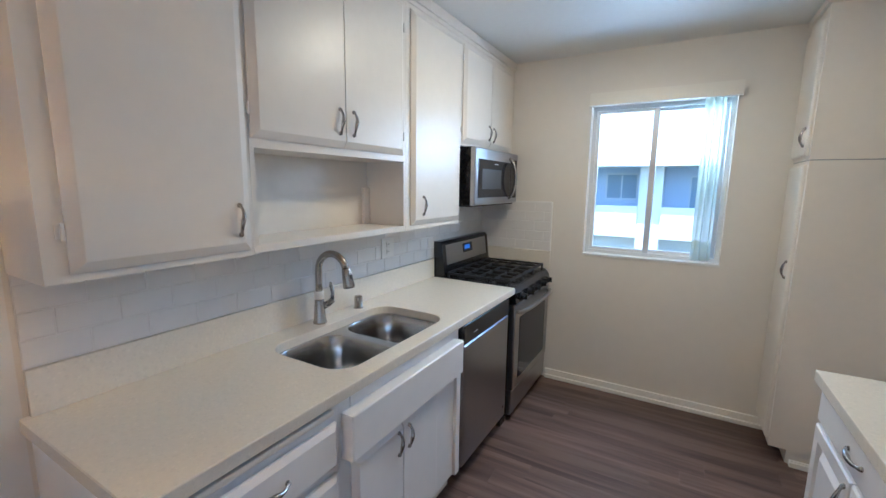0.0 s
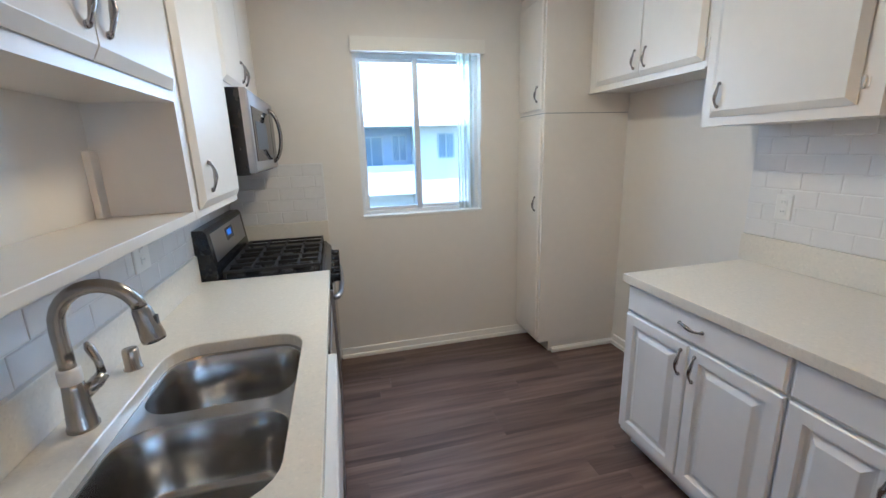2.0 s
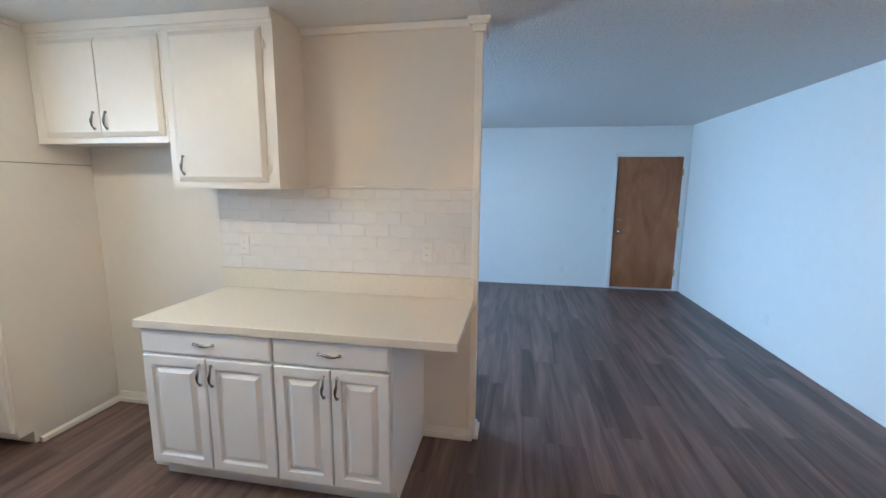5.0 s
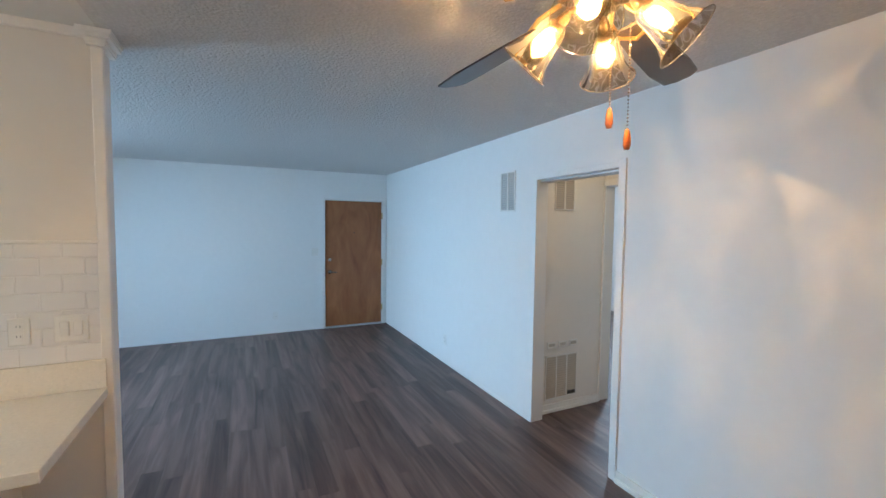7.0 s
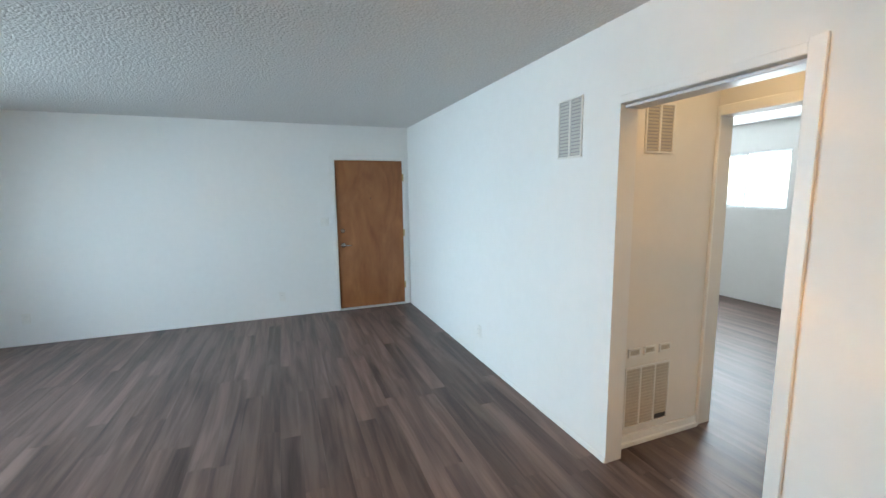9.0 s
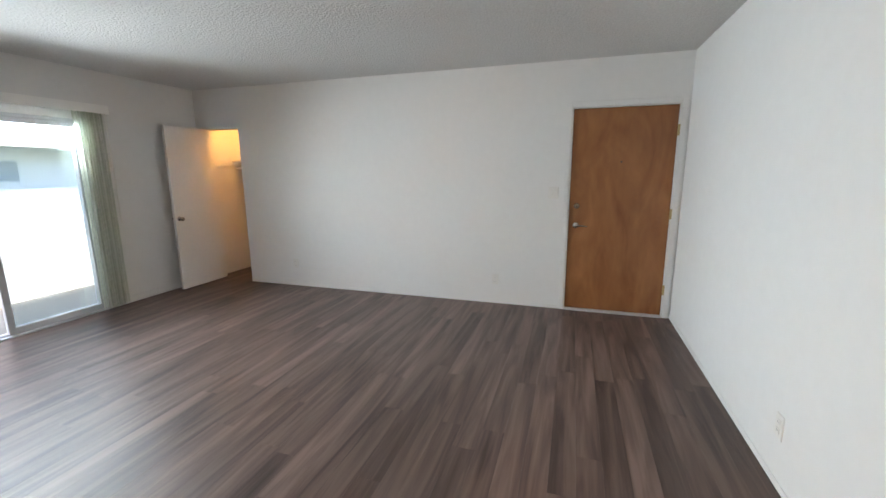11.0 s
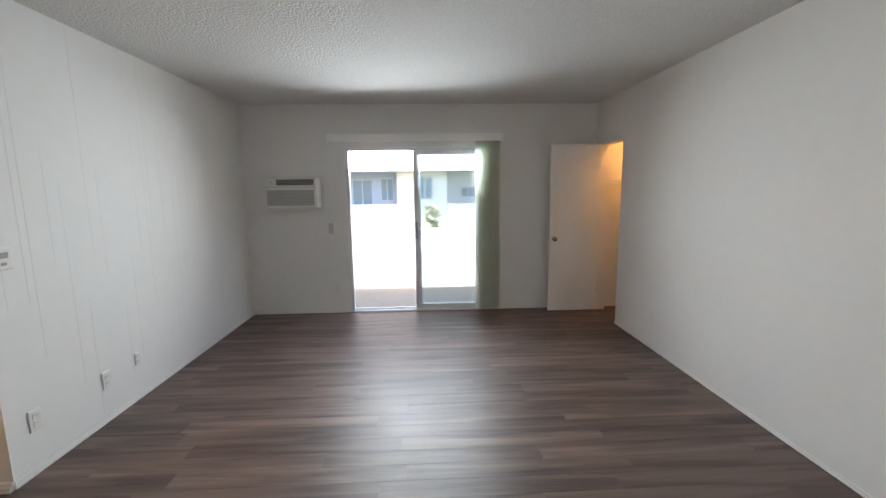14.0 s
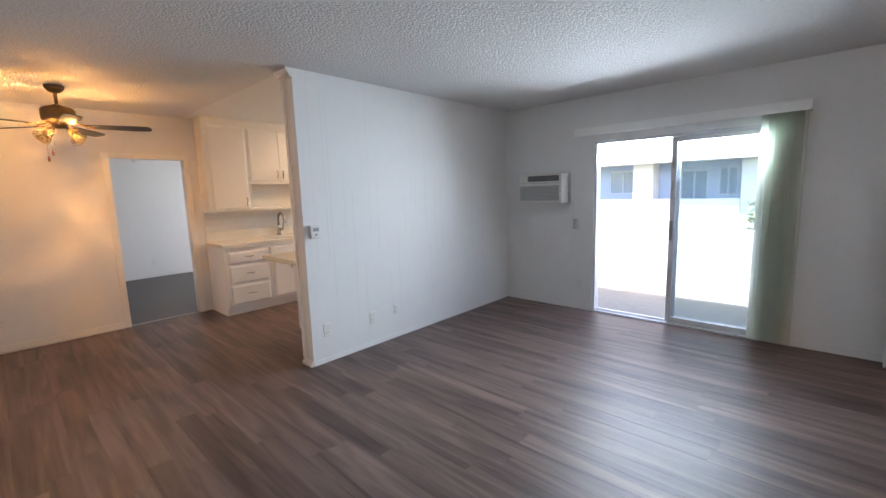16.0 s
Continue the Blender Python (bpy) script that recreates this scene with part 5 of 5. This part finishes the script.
_turn(bm, Vector((XE + 0.0122, (FD[0] + FD[1]) / 2, 1.52)), -X, [(0, 0), (0.009, 0.0), (0.009, 0.003), (0.005, 0.003), (0.004, 0.001), (0, 0.001)], 12)
part("peephole", bm, DARK_PLASTIC, fd)
for z in (0.28, 1.03, 1.80):
    part("hinge", boxes((XE - 0.006, FD[0] - 0.006, z - 0.05, XE + 0.004, FD[0] + 0.020, z + 0.05), bevel=0.002), surface("brass_plate", (0.55, 0.42, 0.22), 0.35, 0.9, vary=0.1), fd, "brass leaf hinge")

# closet door, standing open
cd = tagged(thing("door_3", (5.66, 3.12, 0), "white flush closet door standing open beside the wall", "door"), kind="structure")
part("slab", boxes((5.075, 3.105, 0.012, 5.662, 3.140, 1.990), bevel=0.002), TRIM_WHITE, cd)
bm = bmesh.new()
for s in (-1, 1):
    _turn(bm, Vector((5.132, 3.1225 + s * 0.0172, 0.89)), Y * s, [(0, 0), (0.028, 0.0), (0.028, 0.004), (0.012, 0.008), (0.010, 0.028), (0.022, 0.036), (0.026, 0.048), (0.020, 0.058), (0, 0.060)], 16)
part("knob", bm, CHROME, cd, smooth=True)
for z in (0.25, 1.75):
    part("hinge", boxes((5.6625, 3.13, z - 0.04, 5.6735, 3.145, z + 0.04)), NICKEL, cd)
trim("trim", [(XE + 0.002, CL[1] - 0.012, 0, XE + T, CL[1], CL[2])], TRIM_WHITE, bevel=0.001)
shelf = thing("closet_shelf", (6.3, 2.7, 1.5), "white painted closet shelf on wall cleats", "shelf")
part("board", boxes((6.22, 2.025, 1.585, 6.549, YN - 0.001, 1.604), bevel=0.002), TRIM_WHITE, shelf)
part("cleat", boxes((XE + T + 0.002, YN - 0.020, 1.525, 6.549, YN - 0.0005, 1.5845), bevel=0.003), TRIM_WHITE, shelf)
bm = bmesh.new()
tube(bm, [(6.28, 2.022, 1.50), (6.28, YN - 0.021, 1.50)], 0.016, 10)
part("rod", bm, TRIM_WHITE, shelf)
cl = thing("closet_bulb", (6.1, 2.62, TOP), "bare warm bulb on the closet ceiling", "ceiling light")
bm = bmesh.new()
_turn(bm, Vector((6.1, 2.62, TOP - 0.0005)), -Z, [(0, 0), (0.05, 0.0), (0.05, 0.015), (0.02, 0.03), (0.018, 0.05)], 16)
part("holder", bm, PLASTIC, cl, smooth=True)
bm = bmesh.new()
_turn(bm, Vector((6.1, 2.62, TOP - 0.05)), -Z, [(0.014, 0), (0.018, 0.01), (0.03, 0.04), (0.03, 0.06), (0.018, 0.08), (0, 0.085)], 16)
part("bulb", bm, glow("closet_bulb_glow", (1.0, 0.50, 0.16), CLOSET_GLOW), cl, smooth=True)

# ---- living room things ----
ac = thing("wall_air_conditioner", (2.12, 3.1, 1.30), "off-white through-wall air conditioner with grey louvres", "air conditioner")
AX0, AX1, AY, AZ0, AZ1 = 1.800, 2.380, 3.085, 1.296, 1.640
SLAT_GREY = surface("aged_grey_plastic", (0.52, 0.51, 0.48), 0.5, vary=0.05)
AC_CASE = surface("aged_cream_plastic", (0.74, 0.72, 0.67), 0.4, vary=0.04)
part("case", boxes((AX0, AY, AZ0, AX1, YN - 0.001, AZ1), bevel=0.012), AC_CASE, ac)
part("sleeve", boxes((AX0 - 0.02, YN - 0.02, AZ0 - 0.02, AX1 + 0.02, YN - 0.0005, AZ1 + 0.02), bevel=0.004), PLASTIC, ac)
ag = part("intake_grille", boxes((AX0 + 0.02, AY - 0.002, AZ0 + 0.03, AX1 - 0.035, AY + 0.0005, AZ0 + 0.205)), GREY_PLASTIC, ac)
for k in range(11):
    z = AZ0 + 0.036 + k * 0.0155
    part("slat", boxes((AX0 + 0.02, AY - 0.008, z, AX1 - 0.035, AY - 0.0022, z + 0.007)), SLAT_GREY, ag)
ao = part("outlet_louvre", boxes((AX0 + 0.13, AY - 0.002, AZ1 - 0.085, AX1 - 0.035, AY + 0.0005, AZ1 - 0.02)), DARK_PLASTIC, ac, "dark air outlet with louvres")
for k in range(5):
    z = AZ1 - 0.082 + k * 0.0125
    part("slat", boxes((AX0 + 0.135, AY - 0.007, z, AX1 - 0.04, AY - 0.0022, z + 0.004)), GREY_PLASTIC, ao)
part("control_panel", panel(bmesh.new(), (AX0 + 0.02, AY, AZ1 - 0.09), "-y", 0.095, 0.07, ((0, 0), (0.002, 0.003))), PLASTIC, ac)
part("marking", boxes((AX0 + 0.055, AY - 0.0042, AZ1 - 0.055, AX0 + 0.08, AY - 0.0034, AZ1 - 0.045)), GREY_PLASTIC, ac)
part("seam", boxes((AX0 + 0.008, AY - 0.0015, AZ1 - 0.108, AX1 - 0.008, AY + 0.001, AZ1 - 0.104)), GREY_PLASTIC, ac)
bm = bmesh.new()
tube(bm, [(2.42, 3.255, 1.36), (2.47, 3.262, 1.30), (2.478, 3.26, 1.16), (2.475, 3.255, 1.09), (2.478, 3.252, 1.052)], 0.0045, 6)
tube(bm, [(2.462, 3.262, 0.99), (2.43, 3.266, 0.75), (2.36, 3.266, 0.58), (2.26, 3.266, 0.52), (2.16, 3.266, 0.60), (2.10, 3.266, 0.80)], 0.002, 5)
part("power_cord", bm, PLASTIC, ac, "thin white mains cord")
part("plug", boxes((2.455, 3.225, 0.985, 2.500, 3.265, 1.105), bevel=0.004), SLAT_GREY, ac)

th = thing("thermostat", (PX1, 0.378, 1.17), "white wall thermostat with a small grey display", "thermostat")
part("back_plate", boxes((PX1 + 0.0005, 0.325, 1.112, PX1 + 0.010, 0.432, 1.230), bevel=0.003), PLASTIC, th)
part("cover", boxes((PX1 + 0.0105, 0.330, 1.118, PX1 + 0.036, 0.427, 1.225), bevel=0.006), PLASTIC, th)
part("display", boxes((PX1 + 0.0362, 0.352, 1.175, PX1 + 0.0370, 0.405, 1.205)), GREY_PLASTIC, th)
part("button", boxes((PX1 + 0.0362, 0.365, 1.140, PX1 + 0.0385, 0.392, 1.155), bevel=0.001), GREY_PLASTIC, th)


def louvre(name, at, facing, w, h, cols, rows, label, slat_mat=VENT_BEIGE, category="vent", back_mat=GREY_PLASTIC):
    """A wall vent: frame, dark backing and countable slats."""
    u, v, n = FACING[facing]
    at = Vector(at)
    g = thing(name, at, label, category)
    f, gap = 0.012, 0.014
    cw = (w - 2 * f - gap * (cols - 1)) / cols
    part("backing", panel(bmesh.new(), at, facing, w, h, ((0, 0), (0, 0.0015))), back_mat, g)
    bm = bmesh.new()
    for a0, b0, a1, b1 in [(0, 0, w, f), (0, h - f, w, h)] + [(x, f, x + (f if x in (0, w - f) else gap), h - f) for x in [0, w - f] + [f + cw * (k + 1) + gap * k for k in range(cols - 1)]]:
        panel(bm, at + u * a0 + v * b0 + n * 0.0016, facing, a1 - a0, b1 - b0, ((0, 0), (0, 0.006), (0.002, 0.008)))
    part("frame", bm, PLASTIC, g)
    for c in range(cols):
        for r in range(rows):
            o = at + u * (f + c * (cw + gap)) + v * (f + (h - 2 * f) * (r + 0.2) / rows) + n * 0.0016
            part("slat", panel(bmesh.new(), o, facing, cw, (h - 2 * f) / rows * 0.62, ((0, 0), (0, 0.004), (0.001, 0.005))), slat_mat, g)
    return g


louvre("wall_vent", (2.280, YS, 1.790), "+y", 0.226, 0.355, 2, 16, "white two-column louvred vent high on the wall", SLAT_GREY)
louvre("wall_vent", (1.86, -2.705, 1.80), "-x", 0.225, 0.285, 2, 14, "two-column louvred vent high on the hall wall")
louvre("wall_heater_grille", (1.86, -2.645, 0.11), "-x", 0.37, 0.40, 3, 18, "pale louvred wall heater grille near the floor", VENT_BEIGE, "heater", VENT_BEIGE)
for k in range(3):
    louvre("wall_vent", (1.86, -2.665 - k * 0.125, 0.575), "-x", 0.095, 0.055, 1, 4, "small louvred vent over the wall heater", VENT_BEIGE, "vent", GREY_PLASTIC)
solid("heater_tag", boxes((1.845, -2.99, 0.135, 1.8505, -2.90, 0.165), bevel=0.004), DARK_PLASTIC, "small black plate on the wall heater grille", "label plate")
al = thing("smoke_alarm", (-4.80, 0.45, 2.24), "round white smoke alarm high on the bedroom wall", "smoke alarm")
bm = bmesh.new()
_turn(bm, Vector((-4.7995, 0.45, 2.24)), X, [(0, 0), (0.062, 0.0), (0.062, 0.012), (0.05, 0.03), (0.02, 0.036), (0, 0.036)], 20)
part("case", bm, PLASTIC, al, smooth=True)

# ---- ceiling fan ----
FC = Vector((-0.285, -0.95, 0))
RIM_GLASS = surface("thick_glass_rim", (0.16, 0.12, 0.07), 0.12, vary=0.05)
# mottled tint added to the bulb itself, to imitate caustic streaks on the walls
BULB_GLASS = shade_glass("bulb_glass", (1.0, 0.95, 0.86), 0.035, 150.0, 0.19)
fan = thing("ceiling_fan", (FC.x, FC.y, TOP), "dark-bladed bronze ceiling fan with four lit glass tulip shades", "ceiling fan")
bm = bmesh.new()
_turn(bm, Vector((FC.x, FC.y, TOP - 0.0005)), -Z, [(0, 0), (0.07, 0.0), (0.068, 0.02), (0.045, 0.05), (0.02, 0.062), (0, 0.063)], 24)
part("canopy", bm, BRONZE, fan, smooth=True)
bm = bmesh.new()
tube(bm, [(FC.x, FC.y, TOP - 0.06), (FC.x, FC.y, TOP - 0.165)], 0.013, 12)
part("rod", bm, BRONZE, fan)
bm = bmesh.new()
_turn(bm, Vector((FC.x, FC.y, TOP - 0.155)), -Z, [(0, 0), (0.03, 0.0), (0.05, 0.012), (0.105, 0.03), (0.118, 0.05), (0.118, 0.125), (0.10, 0.150), (0.06, 0.16), (0.055, 0.175), (0.04, 0.20), (0, 0.202)], 28)
part("motor", bm, BRONZE, fan, "antique bronze motor housing", smooth=True)
BZ = TOP - 0.335
for k in range(5):
    a = radians(3 + 72 * k)
    r_, s_ = Vector((math.cos(a), math.sin(a), 0)), Vector((-math.sin(a), math.cos(a), 0))
    bm = bmesh.new()
    out = [(0.17, -0.036), (0.30, -0.046), (0.52, -0.056), (0.625, -0.054), (0.652, -0.032), (0.660, 0.01), (0.644, 0.046), (0.52, 0.056), (0.30, 0.046), (0.17, 0.036)]
    lo = [bm.verts.new(Vector((FC.x, FC.y, BZ - 0.22 * y)) + r_ * x + s_ * y) for x, y in out]
    hi = [bm.verts.new(Vector((FC.x, FC.y, BZ + 0.006 - 0.22 * y)) + r_ * x + s_ * y) for x, y in out]
    bm.faces.new(lo), bm.faces.new(hi), skirt(bm, lo, hi)
    bl = part("blade", bm, BLADE, fan, "dark brown wooden blade")
    bm = bmesh.new()
    for s in (-1, 1):
        tube(bm, [Vector((FC.x, FC.y, BZ + 0.03)) + r_ * 0.10 + s_ * (0.012 * s), Vector((FC.x, FC.y, BZ + 0.012)) + r_ * 0.15 + s_ * (0.035 * s), Vector((FC.x, FC.y, BZ - 0.006)) + r_ * 0.20 + s_ * (0.030 * s), Vector((FC.x, FC.y, BZ - 0.004)) + r_ * 0.235], 0.006, 6)
    part("blade_iron", bm, surface("brass_iron", (0.45, 0.30, 0.12), 0.3, 0.9, vary=0.15) if k == 0 else bpy.data.materials["brass_iron"], bl)
for k in range(4):
    a = radians(36 + 90 * k)
    r_ = Vector((math.cos(a), math.sin(a), 0))
    root = Vector((FC.x, FC.y, TOP - 0.358))
    axis = (r_ * 0.72 - Z * 0.70).normalized()
    bm = bmesh.new()
    s0 = root + r_ * 0.072 + Z * 0.0
    tube(bm, [root + r_ * 0.03 + Z * 0.01, root + r_ * 0.06 + Z * 0.012, s0, s0 + axis * 0.03], [0.009, 0.009, 0.012, 0.019], 10)
    arm = part("lamp_arm", bm, BRONZE, fan, smooth=True)
    bm = bmesh.new()
    _turn(bm, s0 + axis * 0.018, axis, [(0.022, 0), (0.028, 0.011), (0.031, 0.027), (0.035, 0.050), (0.042, 0.078), (0.055, 0.102), (0.064, 0.111)], 48)
    sh = part("shade", bm, SHADE_GLASS, arm, "clear pressed glass tulip shade", smooth=True)
    bm = bmesh.new()
    side = axis.cross(Z).normalized()
    up = axis.cross(side)
    tube(bm, [s0 + axis * 0.1290 + (side * math.cos(q) + up * math.sin(q)) * 0.0642 for q in (radians(10 * j) for j in range(37))], 0.0009, 6)
    part("rim", bm, RIM_GLASS, sh, smooth=True)
    bm = bmesh.new()
    _turn(bm, s0 + axis * 0.028, axis, [(0, 0), (0.012, 0.0), (0.014, 0.014), (0.021, 0.035), (0.022, 0.048), (0.015, 0.064), (0.005, 0.074), (0, 0.076)], 14)
    bu = part("bulb", bm, BULB_GLASS, arm, "candle bulb with a mottled tint that throws streaks", smooth=True)
    bm = bmesh.new()
    tube(bm, [s0 + axis * 0.0614, s0 + axis * 0.062, s0 + axis * 0.0626], [0.0002, 0.0004, 0.0002], 8)
    part("filament", bm, BULB, bu, "glowing warm filament")
for x, y, z in ((0.030, -0.072, 1.882), (0.004, -0.102, 1.832)):
    p = Vector((FC.x + x, FC.y + y, z))
    bm = bmesh.new()
    for j in range(30):
        zz = z + 0.048 + j * (TOP - 0.36 - z - 0.048) / 29
        bmesh.ops.create_icosphere(bm, subdivisions=1, radius=0.0026, matrix=Matrix.Translation((p.x, p.y, zz)))
    ch = part("pull_chain", bm, BRONZE, fan)
    bm = bmesh.new()
    _turn(bm, p, Z, [(0, 0), (0.006, 0.001), (0.009, 0.012), (0.008, 0.03), (0.005, 0.045), (0, 0.048)], 12)
    part("pull_knob", bm, PULL_WOOD, ch, "small orange wooden knob", smooth=True)

# ---- floors: planks ----
floor = tagged(subfloor, "dark brown vinyl plank floor", kind="structure")
PW, PL, PT = 0.127, 1.22, 0.0055
plank_meshes = {}


def plank_mesh(length, width):
    key = (round(length, 3), round(width, 3))
    if key not in plank_meshes:
        bm = panel(bmesh.new(), (0, 0, -PT), "+z", key[0] - 0.0003, key[1] - 0.0003, ((0, 0), (0, PT - 0.0005), (0.0007, PT)))
        plank_meshes[key] = finish("plank", bm, PLANK)
    return plank_meshes[key]


def lay(x0, x1, y0, y1, seed):
    r = random.Random(seed)
    y = y0
    while y < y1 - 0.01:
        w = min(PW, y1 - y)
        x = x0 - r.uniform(0.1, 1.0)
        while x < x1 - 0.02:
            a, b = max(x, x0), min(x + PL, x1)
            if b - a > 0.02:
                ob = new("plank", plank_mesh(b - a, w))
                ob.location, ob.parent = (a, y, 0), floor
            x += PL
        y += PW


lay(XW, XE + 0.02, YS, YN, 11)
lay(0.74, 1.86, -3.42, YS - 0.001, 12)
lay(XE + 0.021, 6.55, 2.02, YN, 13)
structure("floor_bedroom_west", boxes((-4.8, -3.08, -0.0055, XW - 0.001, 3.28, -0.001)), CARPET)
structure("floor_bedroom_south", boxes((0.6, -6.85, -0.0055, 5.7, -3.421, -0.001)), PLANK)
structure("threshold_strip", boxes((XW - 0.05, -0.488, 0.0002, XW - 0.01, 0.248, 0.004), bevel=0.001), GREY_PLASTIC)

# ---- tiles ----
TW, TH, TT, TG = 0.1525, 0.0763, 0.008, 0.0022
tile_meshes = {}
tile_rng = random.Random(21)


def tile_mesh(w, h, facing):
    key = (round(w, 3), round(h, 3), facing)
    if key not in tile_meshes:
        tile_meshes[key] = finish("tile", panel(bmesh.new(), (0, 0, 0), facing, key[0], key[1], ((0, 0), (0, TT - 0.0022), (0.0018, TT - 0.0005), (0.006, TT))), TILE)
    return tile_meshes[key]


def tiled(wall, at, facing, w, h, shift=0.5, skip=None):
    """Running-bond tiles over a w by h field from its lower corner; a grout bed lies behind them."""
    u, v, n = FACING[facing]
    at = Vector(at)
    part("grout", panel(bmesh.new(), at, facing, w, h, ((0, 0), (0, TT - 0.0025))), GROUT, wall)
    row, b = 0, 0.0
    while b < h - 0.012:
        hh = min(TH, h - b)
        a = -TW * shift * (row % 2)
        while a < w - 0.008:
            a0, a1 = max(a, 0), min(a + TW, w)
            if a1 - a0 > 0.008:
                ob = new("tile", tile_mesh(a1 - a0 - TG, hh - TG, facing))
                ob.location = at + u * (a0 + TG / 2) + v * (b + TG / 2) + n * tile_rng.uniform(-0.0006, 0.0004)
                ob.rotation_euler = [radians(tile_rng.uniform(-0.25, 0.25)) for _ in range(3)]
                ob.parent = wall
            a += TW
        b += TH
        row += 1


tiled(wall_kitchen_west, (XW, 0.412, 1.0405), "+x", 1.998, 0.264)
tiled(wall_kitchen_west, (XW, 2.411, 1.0405), "+x", YN - 2.412, 0.361)
tiled(wall_kitchen_north, (XW + 0.010, YN, 1.0405), "-y", 0.585, 0.375)
tiled(partition_kitchen_side, (PX0, 1.965, 1.0405), "-x", 1.965 - 0.312, 0.518)
trim("trim", [(-0.700, YN - 0.011, 1.0405, -0.690, YN, 1.425), (XW + 0.010, YN - 0.011, 1.416, -0.7005, YN, 1.425)], TRIM_WHITE, bevel=0.002)
